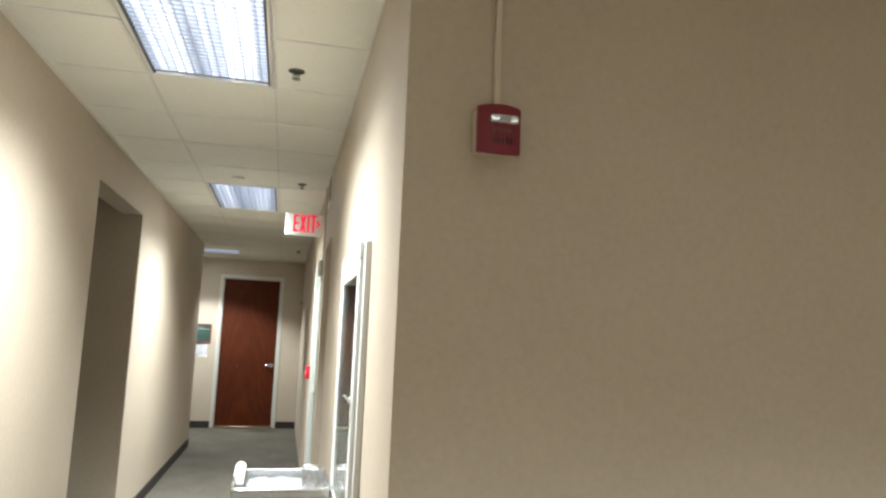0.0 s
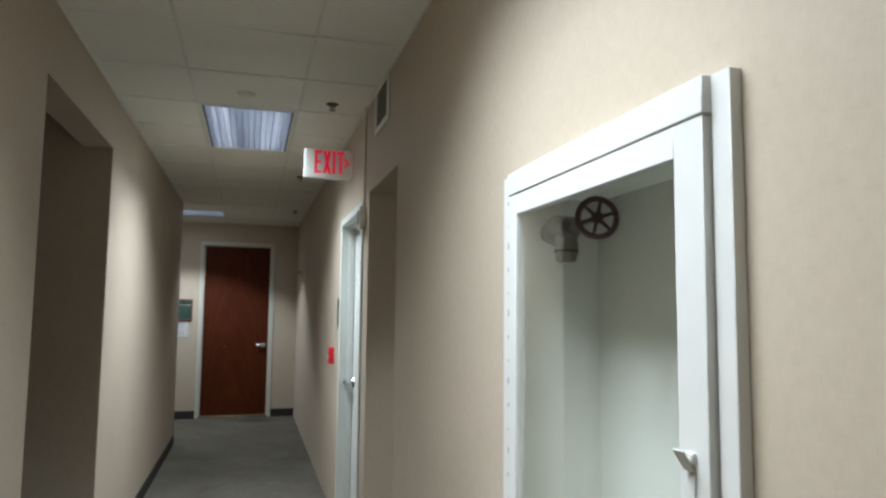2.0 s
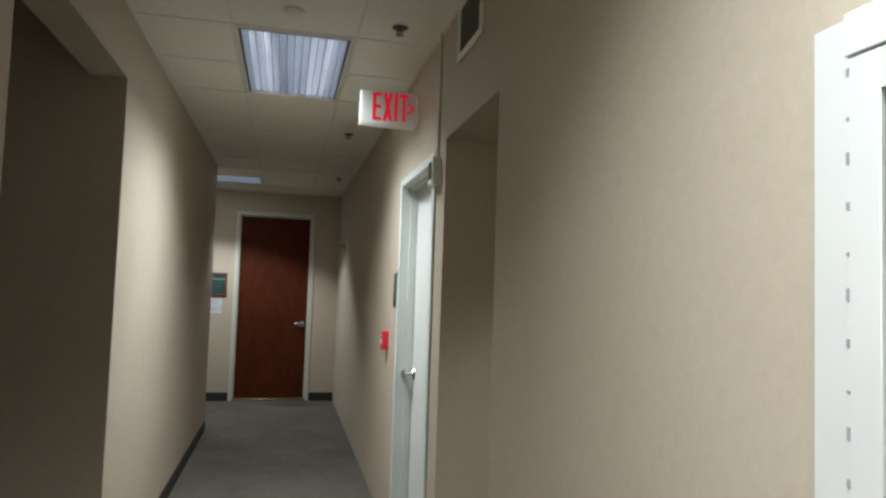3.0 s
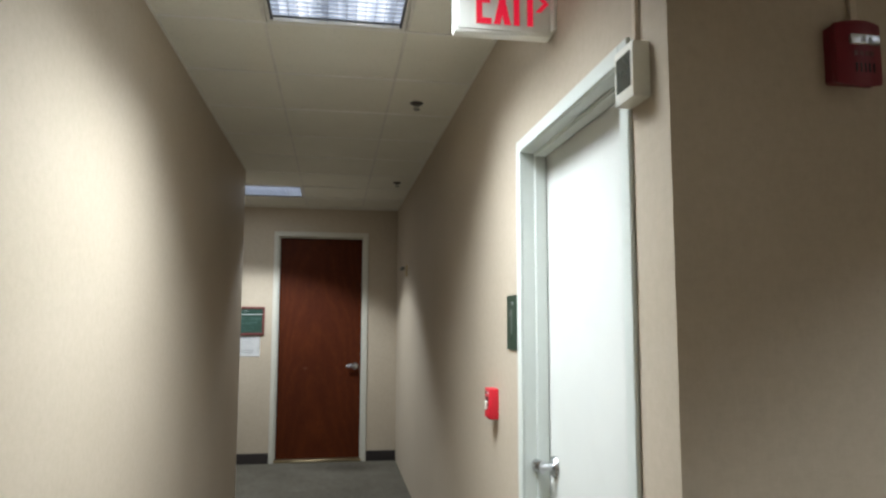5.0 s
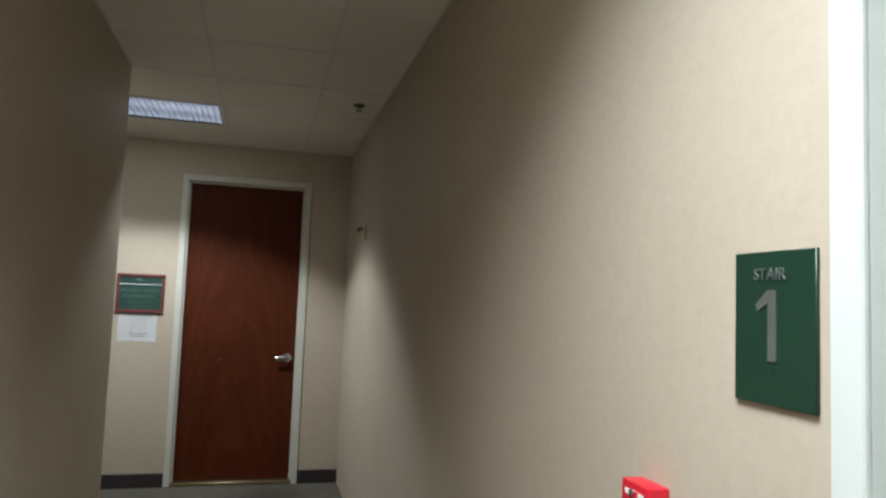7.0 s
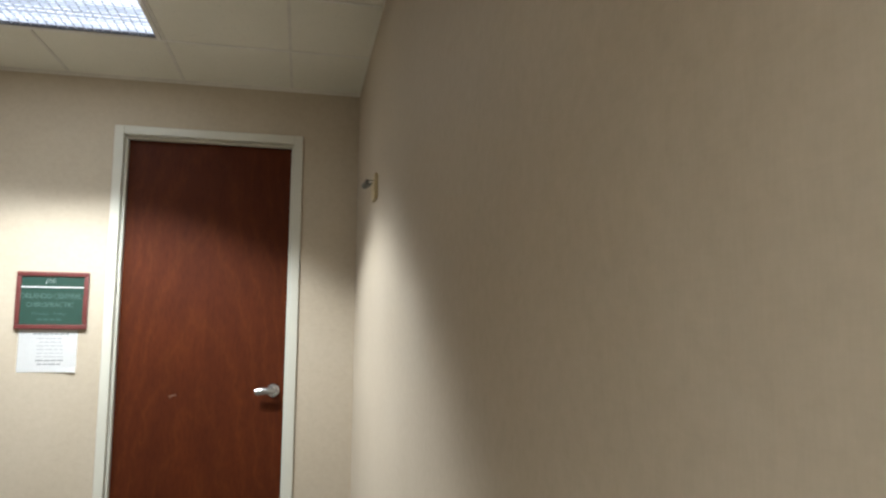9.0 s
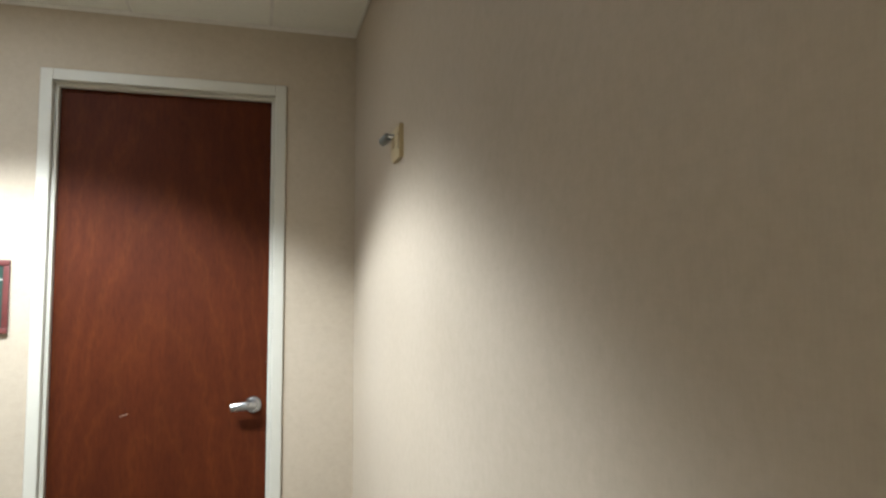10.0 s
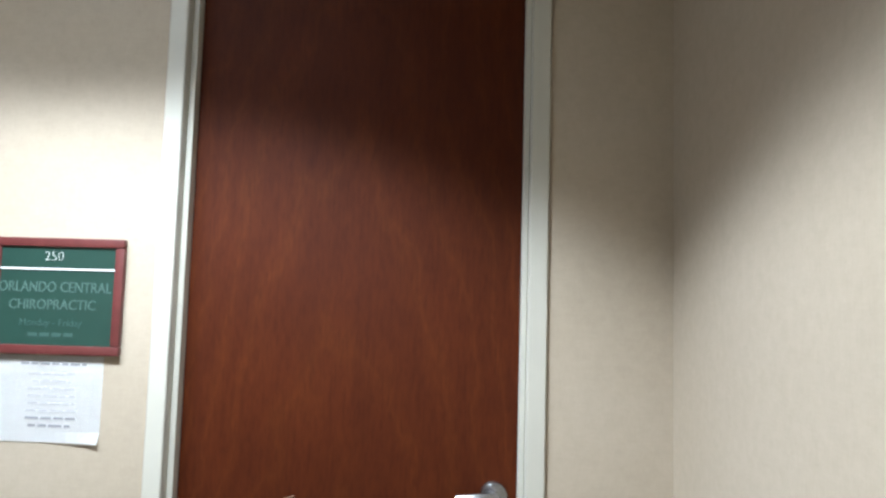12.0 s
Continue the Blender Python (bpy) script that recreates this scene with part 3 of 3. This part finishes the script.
for nm, a, b in (("door_stile", (-0.036, D0, DZ0), (-0.012, D0 + SN, DZ1)), ("door_stile", (-0.036, D1 - SF, DZ0), (-0.012, D1, DZ1)),
                 ("door_rail", (-0.0357, D0 + SN, DZ1 - SR), (-0.012, D1 - SF, DZ1)), ("door_rail", (-0.0357, D0 + SN, DZ0), (-0.012, D1 - SF, DZ0 + SR))):
    part(nm, box(a, b, 0.0012), CABINET, door)
pane = part("glass_pane", box((-0.032, D0 + SN - 0.004, DZ0 + SR - 0.004), (-0.028, D1 - SF + 0.004, DZ1 - SR + 0.004)), GLASS, door, "clear reflective glass", None)
pane.visible_shadow = False
bm = rod((-0.026, D1 + 0.002, DZ0 + 0.01), (-0.026, D1 + 0.002, DZ1 - 0.01), 0.0042, 10)
part("piano_hinge", bm, CABINET, door, "continuous hinge with worn paint")
bm = bmesh.new()
for k in range(17):
    zz = DZ0 + 0.08 + k * 0.0557
    add_box(bm, (-0.0372, D1 - 0.005, zz), (-0.0358, D1 - 0.0005, zz + 0.004 + 0.006 * ((k * 7) % 3)))
tagged(part("paint_chips", bm, INK, door), kind="stuff")
part("pull_latch", box((-0.045, D0 + 0.028, 1.322), (-0.036, D0 + 0.044, 1.340), 0.002), CABINET, door, "small white slanted pull latch")
bm = box((-0.0015, -0.010, -0.020), (0.0015, 0.010, 0.020), 0.0007)
bmesh.ops.transform(bm, matrix=pose(-0.049, D0 + 0.040, 1.328, 0, -38, 15), verts=bm.verts)
part("latch_plate", bm, CABINET, door)
part("latch_tail", box((-0.040, D0 + 0.030, 1.23), (-0.036, D0 + 0.042, 1.31), 0.001), CABINET, door)
part("liner", boxes([((0.004, CB0, CBZ0), (0.245, CB0 + 0.004, CBZ1)), ((0.004, CB1 - 0.004, CBZ0), (0.245, CB1, CBZ1)), ((0.241, CB0 + 0.004, CBZ0), (0.246, CB1 - 0.004, CBZ1)),
      ((0.004, CB0 + 0.004, CBZ1 - 0.004), (0.241, CB1 - 0.004, CBZ1)), ((0.004, CB0 + 0.004, CBZ0), (0.241, CB1 - 0.004, CBZ0 + 0.004))]), LINER, cab, "pale off-white lining", None)

valve = thing("hose_valve", (0.655, 2.90, 1.745), "cast metal hose valve with red handwheel inside cabinet", "valve")
bm = bmesh.new()
add_rod(bm, (0, 0.04, 0), (0, -0.035, 0), 0.036, 24, 0.028, 0.006)
add_rod(bm, (0, -0.035, 0), (0, -0.06, 0), 0.020, 6)
add_rod(bm, (0, 0.0, 0.0), (0, 0.0, -0.052), 0.026, 22, 0.030, 0.003)
add_rod(bm, (0, 0.04, 0), (0, 0.14, 0), 0.026, 20)
add_ring(bm, (0, 0.042, 0), (0, 1, 0), 0.036, 0.006, 24, 8)
part("body", bm, GREYMETAL, valve)
bm = rod((0, 0, -0.052), (0, 0, -0.058), 0.031, 24)
part("gasket", bm, BLACK, valve)
part("outlet_cap", rod((0, 0, -0.058), (0, 0, -0.082), 0.030, 8, 0.026, 0.003), GREYMETAL, valve)
part("stem", rod((0, -0.06, 0.004), (0.012, -0.135, 0.012), 0.007, 12), STAINLESS, valve)
bm = bmesh.new()
hub, ax = Vector((0.012, -0.138, 0.012)), Vector((-0.25, -0.95, 0.05)).normalized()
add_ring(bm, hub, ax, 0.045, 0.0068, 36, 10)
qq = ax.to_track_quat("Z", "Y")
for k in range(6):
    e = qq @ Vector((math.cos(k * math.pi / 3 + 0.3), math.sin(k * math.pi / 3 + 0.3), 0))
    add_rod(bm, hub + e * 0.008, hub + e * 0.043, 0.0048, 8, 0.0038)
add_rod(bm, hub - ax * 0.008, hub + ax * 0.010, 0.014, 16, None, 0.002)
part("handwheel", bm, WHEELRED, valve, "dark red six-spoke handwheel")


# ---------------------------------------------------------------- alarm horns with strobes
def horn_strobe(box_paint, label):
    """Stands against a wall that faces -y; the origin is on the wall at the middle of the box."""
    root = thing("fire_alarm_strobe", (0, 0, 0), label, "fire alarm", "horn strobes")
    part("back_box", box((-0.062, -0.045, -0.060), (0.060, 0.0, 0.062), 0.004), box_paint, root, "back box of the horn")
    bm = bmesh.new()
    n = 10
    front = []
    for i in range(n + 1):
        u = -1 + 2 * i / n
        front.append((u * 0.060, -0.060 - 0.020 * (1 - u * u)))
    lows, highs = [], []
    for z, sh in ((-0.064, 0.9), (-0.056, 1.0), (0.056, 1.0), (0.063, 0.9)):
        swell = 0.010 if z < 0 else 0.004
        row = [bm.verts.new((-0.061, -0.045, z))] + [bm.verts.new((x, y * sh - (1 - sh) * 0.045, z + math.copysign(swell * (1 - (x / 0.060) ** 2), z))) for x, y in front] + [bm.verts.new((0.061, -0.045, z))]
        lows.append(row)
    for r0, r1 in zip(lows, lows[1:]):
        for i in range(len(r0) - 1):
            bm.faces.new((r0[i], r0[i + 1], r1[i + 1], r1[i]))
        bm.faces.new((r0[-1], r0[0], r1[0], r1[-1]))
    bm.faces.new(lows[0][::-1]), bm.faces.new(lows[-1])
    body = part("horn_body", bm, DARKRED, root)
    part("strobe_window", box((-0.032, -0.086, 0.014), (0.046, -0.070, 0.036), 0.004, 2), STROBE, body, "clear strobe lens")
    bm = bmesh.new()
    for k in range(2):
        add_rod(bm, (0.0 + k * 0.018, -0.082, 0.024), (0.0 + k * 0.018, -0.0875, 0.024), 0.006, 14)
    part("flash_tube", bm, GREYMETAL, body)
    for k in range(5):
        x = -0.020 + k * 0.0115
        part("horn_slot", box((x, -0.0815, -0.044), (x + 0.004, -0.0775, -0.024), 0.001), BLACK, body)
    for k in range(4):
        part("small_mark", box((-0.022 + k * 0.014, -0.0803, -0.009), (-0.013 + k * 0.014, -0.0780, 0.001)), PLUM, body)
    return root


def raceway(x0, y0, z0, z1, axis="y"):
    ob = thing("conduit", (x0, y0, z0), "beige painted surface raceway running up to the ceiling", "conduit", "surface raceways")
    a, b = ((-0.009, -0.012, 0), (0.009, 0.0, z1 - z0)) if axis == "y" else ((-0.012, -0.009, 0), (0.0, 0.009, z1 - z0))
    part("cover", box(a, b, 0.002), BEIGE, ob)
    part("clip", box([c * 1.12 for c in a[:2]] + [0.01], [c * 1.12 for c in b[:2]] + [0.03], 0.001), BEIGE, ob)
    return ob


horn = horn_strobe(BEIGE, "dark red horn strobe on cream wall box, surface conduit above")
horn.matrix_basis = pose(0.806, 1.53, 2.118)
raceway(0.812, 1.53, 2.18, H)
inner_horn = horn_strobe(DARKRED, "dark red horn strobe on a shaded passage wall")
inner_horn.matrix_basis = pose(0.986, RO1, 2.112) @ Matrix.Diagonal((0.92, 0.62, 1.06, 1))
raceway(1.002, RO1, 2.175, H)

# ---------------------------------------------------------------- exit sign
ex = thing("exit_sign", (XR, 6.10, 2.55), "white illuminated exit sign with red letters on wall bracket", "exit sign")
body = part("housing", box((-0.335, -0.022, -0.102), (-0.012, 0.022, 0.102), 0.007, 3), SIGNWHITE, ex)
part("face_plate", box((-0.322, -0.0245, -0.089), (-0.022, -0.020, 0.089), 0.002), SIGNWHITE, ex)
part("canopy", box((-0.014, -0.052, -0.085), (0.0, 0.052, 0.085), 0.004, 2), SIGNWHITE, ex)
part("neck", rod((-0.02, 0, 0), (-0.004, 0, 0), 0.022, 18), SIGNWHITE, ex)
bm = bmesh.new()
hz, sw, rise = 0.080, 0.019, 0.011
def bar(x0, x1, z0, z1):
    add_box(bm, (x0, -0.0262, z0 + rise), (x1, -0.0242, z1 + rise))
def slant(p, q, w):
    p, q = Vector((p[0], 0, p[1] + rise)), Vector((q[0], 0, q[1] + rise))
    n = Vector((w / 2, 0, 0))
    vs = [bm.verts.new(c + Vector((0, y, 0))) for y in (-0.0262, -0.0242) for c in (p - n, p + n, q + n, q - n)]
    for f in ((0, 1, 2, 3), (7, 6, 5, 4), (0, 4, 5, 1), (1, 5, 6, 2), (2, 6, 7, 3), (3, 7, 4, 0)):
        bm.faces.new([vs[i] for i in f])
ex0 = -0.263
bar(ex0, ex0 + sw, -hz, hz), bar(ex0 + sw, ex0 + 0.050, hz - sw, hz), bar(ex0 + sw, ex0 + 0.045, -sw / 2, sw / 2), bar(ex0 + sw, ex0 + 0.050, -hz, -hz + sw)
part("letter", bm, EXITRED, ex, "lit red letter E")
bm = bmesh.new()
slant((ex0 + 0.068, hz), (ex0 + 0.104, -hz), 0.021)
part("letter", bm, EXITRED, ex)
bm = bmesh.new()
slant((ex0 + 0.104, hz), (ex0 + 0.068, -hz), 0.021)
for v in bm.verts:
    v.co.y -= 0.0004
part("letter", bm, EXITRED, ex)
bm = bmesh.new()
bar(ex0 + 0.124, ex0 + 0.124 + sw, -hz, hz)
part("letter", bm, EXITRED, ex)
bm = bmesh.new()
bar(ex0 + 0.152, ex0 + 0.207, hz - sw, hz), bar(ex0 + 0.170, ex0 + 0.170 + sw, -hz, hz - sw)
part("letter", bm, EXITRED, ex)
bm = bmesh.new()
slant((ex0 + 0.206, 0.030), (ex0 + 0.234, 0.0), 0.018), slant((ex0 + 0.206, -0.030), (ex0 + 0.234, 0.0), 0.018)
part("arrow", bm, EXITRED, ex, "lit red chevron")

# ---------------------------------------------------------------- wall fittings along the right wall
vent = thing("wall_vent", (XR, 4.928, 2.653), "painted return air grille high on the wall", "vent")
vy, vz, vf = 0.190, 0.131, 0.034
for nm, a, b in (("vent_frame", (-0.012, -vy, vz - vf), (0, vy, vz)), ("vent_frame", (-0.012, -vy, -vz), (0, vy, -vz + vf)),
                 ("vent_frame", (-0.012, -vy, -vz + vf), (0, -vy + vf, vz - vf)), ("vent_frame", (-0.012, vy - vf, -vz + vf), (0, vy, vz - vf))):
    part(nm, box(a, b, 0.003), IVORY, vent)
part("backing", box((-0.003, -vy + vf, -vz + vf), (-0.0005, vy - vf, vz - vf)), VENTDARK, vent)
for k in range(11):
    zz = -vz + vf + 0.010 + k * 0.0185
    bm = box((-0.0105, -vy + vf, zz - 0.001), (-0.003, vy - vf, zz + 0.001))
    for v in bm.verts:
        v.co.z += (v.co.x + 0.003) * 0.9
    part("slat", bm, VENTPAINT, vent, smooth=None)

beacon = thing("door_alarm_box", (XR, 5.458, 2.096), "ivory wall alarm box with dark window beside stair door", "alarm box")
part("box_body", box((-0.044, -0.050, -0.066), (0.0, 0.050, 0.066), 0.005, 2), IVORY, beacon)
part("window", box((-0.0455, -0.040, -0.038), (-0.0425, 0.038, 0.046), 0.002), DARKGLASS, beacon, "dark window")
raceway(XR, 5.466, 2.162, H, "x")

pull = thing("fire_pull_station", (XR, 6.922, 1.172), "bright red manual fire alarm pull station, white handle", "pull station")
part("station_body", box((-0.042, -0.044, -0.064), (0.0, 0.044, 0.064), 0.005, 2), RED, pull)
part("recess", box((-0.0425, -0.024, -0.012), (-0.0405, 0.024, 0.028)), BLACK, pull)
part("t_handle", boxes([((-0.049, -0.021, 0.000), (-0.042, 0.021, 0.011)), ((-0.049, -0.007, -0.027), (-0.042, 0.007, 0.0))], 0.002), IVORY, pull, "white T handle")
part("lower_plate", box((-0.0445, -0.034, -0.056), (-0.0415, 0.034, -0.034), 0.002), RED, pull)
part("lock", rod((-0.042, 0.004, 0.046), (-0.047, 0.004, 0.046), 0.007, 16), CHROME, pull)
for k in range(2):
    part("lettering_bar", box((-0.0428, -0.030 + k * 0.042, 0.040), (-0.0418, -0.012 + k * 0.042, 0.050)), PALE, pull)

sign = thing("stair_sign", (XR, 6.632, 1.518), "dark green plastic stair sign with raised silver lettering", "sign")
part("plate", box((-0.006, -0.077, -0.106), (0.0, 0.077, 0.106), 0.001), GREEN, sign)
words("word", "STAIR", 0.024, LETTER, sign, (-0.0068, 0.006, 0.066), FACE_W, 0.0008)
bm = box((-0.0076, -0.008, -0.046), (-0.0058, 0.008, 0.052))
vs = [bm.verts.new((x, y, z)) for x in (-0.0076, -0.0058) for y, z in ((0.0082, 0.052), (0.032, 0.032), (0.029, 0.022), (0.0082, 0.034))]
for q in ((0, 1, 2, 3), (7, 6, 5, 4), (0, 4, 5, 1), (1, 5, 6, 2), (2, 6, 7, 3), (3, 7, 4, 0)):
    bm.faces.new([vs[i] for i in q])
part("numeral", bm, LETTER, sign, "raised silver numeral 1", None)
for k in range(6):
    part("braille_dot", rod((-0.006, 0.012 - (k % 3) * 0.009, -0.058 - (k // 3) * 0.005), (-0.0072, 0.012 - (k % 3) * 0.009, -0.058 - (k // 3) * 0.005), 0.0012, 8), GREEN, sign)

outlet = thing("wall_plate", (XR, 10.684, 2.005), "cream wall plate with dark swivel fitting and red marking", "wall plate")
bm = bmesh.new()
outline = [(-0.070, -0.052), (0.050, -0.052), (0.076, -0.034), (0.076, 0.058), (-0.070, 0.058)]
lo_, hi_ = [[bm.verts.new((x, y, z)) for y, z in outline] for x in (-0.014, 0.0)]
bm.faces.new(lo_), bm.faces.new(hi_[::-1])
for i in range(5):
    bm.faces.new((lo_[i], hi_[i], hi_[(i + 1) % 5], lo_[(i + 1) % 5]))
bmesh.ops.bevel(bm, geom=[e for e in bm.edges], offset=0.002, segments=2, affect="EDGES")
part("plate", bm, CREAM, outlet, smooth=None)
for k in range(5):
    part("marking", box((-0.0148, -0.058, -0.020 + k * 0.011), (-0.0138, -0.046 - 0.003 * (k % 2), -0.013 + k * 0.011)), PLUM, outlet, "red marking")
part("keyhole", rod((-0.0135, 0.022, -0.004), (-0.0150, 0.022, -0.004), 0.005, 14), BRASS, outlet)
part("swivel_neck", rod((-0.012, 0.022, 0.036), (-0.040, 0.030, 0.030), 0.010, 16, None, 0.002), STAINLESS, outlet)
part("swivel_head", rod((-0.030, 0.022, 0.034), (-0.052, 0.052, 0.016), 0.017, 20, 0.014, 0.004), GREYMETAL, outlet, "dull grey metal swivel head")

# ---------------------------------------------------------------- tenant sign and notice by the far door
PX0, PX1, PZ0, PZ1 = -1.252, -0.893, 1.355, 1.664
plq = thing("suite_sign", ((PX0 + PX1) / 2, YF, (PZ0 + PZ1) / 2), "green suite sign with white lettering in reddish wooden frame", "sign")
w, h, fr_ = (PX1 - PX0) / 2, (PZ1 - PZ0) / 2, 0.024
for nm, a, b in (("frame_rail", (-w, -0.020, h - fr_), (w, 0, h)), ("frame_rail", (-w, -0.020, -h), (w, 0, -h + fr_)),
                 ("frame_stile", (-w, -0.0195, -h + fr_), (-w + fr_, 0, h - fr_)), ("frame_stile", (w - fr_, -0.0195, -h + fr_), (w, 0, h - fr_))):
    part(nm, box(a, b, 0.005, 2), PLUM, plq)
part("number_panel", box((-w + fr_, -0.012, 0.0735), (w - fr_, -0.002, h - fr_)), GREEN2, plq)
part("rule", box((-w + fr_, -0.0135, 0.069), (w - fr_, -0.002, 0.0735)), WHITE, plq)
part("name_panel", box((-w + fr_, -0.0105, -h + fr_), (w - fr_, -0.002, 0.069)), GREEN2, plq)
words("number", "250", 0.036, PALE, plq, (-0.012, -0.0128, 0.094), FACE_S, 0.0008, bold=-0.0012)
words("name_line", "ORLANDO CENTRAL", 0.040, FAINT, plq, (-0.006, -0.0112, 0.010), FACE_S, 0.0008, squeeze=0.80)
words("name_line", "CHIROPRACTIC", 0.038, FAINT, plq, (-0.010, -0.0112, -0.036), FACE_S, 0.0008, squeeze=0.87)
words("hours_line", "Monday - Friday", 0.026, DIM, plq, (-0.012, -0.0112, -0.080), FACE_S, 0.0006, squeeze=1.0)
for k in range(4):
    part("hours_bar", box((-0.070 + k * 0.032, -0.0114, -0.108), (-0.046 + k * 0.032, -0.0104, -0.098)), DIM, plq)

note = thing("paper_notice", (-1.083, YF, 1.238), "white printed paper notice fixed under the suite sign", "notice")
bm = bmesh.new()
nu, nv = 10, 8
grid = [[bm.verts.new((-0.146 + 0.292 * i / nu, -0.0015 - 0.0008 * math.sin(i * 0.7) ** 2 - (0.012 * (i / nu) ** 4 if j == 0 else 0.0), -0.113 + 0.226 * j / nv)) for i in range(nu + 1)] for j in range(nv + 1)]
for j in range(nv):
    for i in range(nu):
        bm.faces.new((grid[j][i], grid[j][i + 1], grid[j + 1][i + 1], grid[j + 1][i]))
bmesh.ops.solidify(bm, geom=bm.faces[:], thickness=0.0004)
part("sheet", bm, PAPER, note, smooth=None)
rr = random.Random(4)
for k in range(9):
    half = 0.088 if k == 0 else 0.050 + 0.020 * rr.random()
    zz, th = 0.092 - k * 0.0195 - (0.006 if k else 0), (0.0032 if k in (0, 7, 8) else 0.002)
    x = 0.012 - half
    while x < 0.012 + half - 0.008:
        run = min(0.016 + 0.024 * rr.random(), 0.012 + half - x)
        part("text_bar", box((x, -0.0029, zz - th), (x + run, -0.0020, zz + th)), INK if k in (0, 7, 8) else PALEINK, note)
        x += run + 0.006

# ---------------------------------------------------------------- steel trolley by the hose cabinet
CX0, CX1, CY0, CY1, CZ = 0.105, 0.515, 2.83, 3.27, 0.923
cart = thing("utility_cart", ((CX0 + CX1) / 2, (CY0 + CY1) / 2, FLOOR), "small stainless steel utility cart with papers on top", "cart")
hx, hy = (CX1 - CX0) / 2, (CY1 - CY0) / 2
for z, nm in ((CZ - 0.045, "top_tray"), (0.28, "bottom_tray")):
    bm = boxes([((-hx, -hy, z), (hx, hy, z + 0.004)), ((-hx, -hy, z), (-hx + 0.004, hy, z + 0.03)), ((hx - 0.004, -hy, z), (hx, hy, z + 0.03)),
                ((-hx, -hy, z), (hx, -hy + 0.004, z + 0.03)), ((-hx, hy - 0.004, z), (hx, hy, z + 0.03))])
    tray = part(nm, bm, STAINLESS, cart, smooth=None)
    bm = bmesh.new()
    rim = []
    for cx, cy, a0 in ((hx - 0.03, hy - 0.03, 0), (-hx + 0.03, hy - 0.03, 90), (-hx + 0.03, -hy + 0.03, 180), (hx - 0.03, -hy + 0.03, 270)):
        rim += [(cx + 0.033 * math.cos(radians(a0 + s)), cy + 0.033 * math.sin(radians(a0 + s)), z + 0.034) for s in (0, 30, 60, 90)]
    add_tube(bm, rim + rim[:1], 0.008, 10)
    part("rim", bm, STAINLESS, tray)
for sx in (-1, 1):
    for sy in (-1, 1):
        leg = part("leg", rod((sx * (hx - 0.012), sy * (hy - 0.012), 0.09), (sx * (hx - 0.012), sy * (hy - 0.012), CZ - 0.01), 0.0115, 14), STAINLESS, cart)
        part("caster", rod((sx * (hx - 0.012) - 0.012, sy * (hy - 0.012), 0.04), (sx * (hx - 0.012) + 0.012, sy * (hy - 0.012), 0.04), 0.04, 20, None, 0.004), BLACK, leg)
        part("caster_fork", box((sx * (hx - 0.012) - 0.017, sy * (hy - 0.012) - 0.012, 0.04), (sx * (hx - 0.012) + 0.017, sy * (hy - 0.012) + 0.012, 0.095), 0.003), GREYMETAL, leg)
part("grip_roll", rod((-hx + 0.014, hy - 0.20, CZ - 0.022), (-hx + 0.014, hy - 0.005, CZ + 0.010), 0.025, 24, None, 0.010), IVORY, cart, "white padded grip")
bm = bmesh.new()
add_tube(bm, [(hx - 0.11, hy - 0.02, CZ - 0.01), (hx - 0.10, hy - 0.02, CZ + 0.01), (hx - 0.06, hy - 0.02, CZ + 0.014), (hx - 0.03, hy - 0.02, CZ + 0.004), (hx - 0.02, hy - 0.02, CZ - 0.02)], 0.008, 10)
part("handle_bar", bm, STAINLESS, cart)

pad = thing("folded_towel", ((CX0 + CX1) / 2 + 0.0, (CY0 + CY1) / 2 + 0.02, FLOOR + CZ - 0.041), "crumpled white cloth on the steel cart", "cloth")
bm = bmesh.new()
n = 16
rows_ = [[bm.verts.new((-0.15 + 0.24 * i / n + 0.02 * noise.noise(Vector((j * 0.5, i * 0.2, 3.1))), -0.13 + 0.27 * j / n + 0.03 * noise.noise(Vector((i * 0.6, j * 0.2, 8.3))), 0.002 + 0.034 * max(0.0, math.sin(math.pi * i / n) * math.sin(math.pi * j / n)) ** 0.5 * (0.6 + 0.6 * noise.noise(Vector((i * 0.42, j * 0.31, 1.7)))))) for i in range(n + 1)] for j in range(n + 1)]
for j in range(n):
    for i in range(n):
        bm.faces.new((rows_[j][i], rows_[j][i + 1], rows_[j + 1][i + 1], rows_[j + 1][i]))
bmesh.ops.solidify(bm, geom=bm.faces[:], thickness=0.002)
part("cloth", bm, CLOTH, pad, smooth=80)
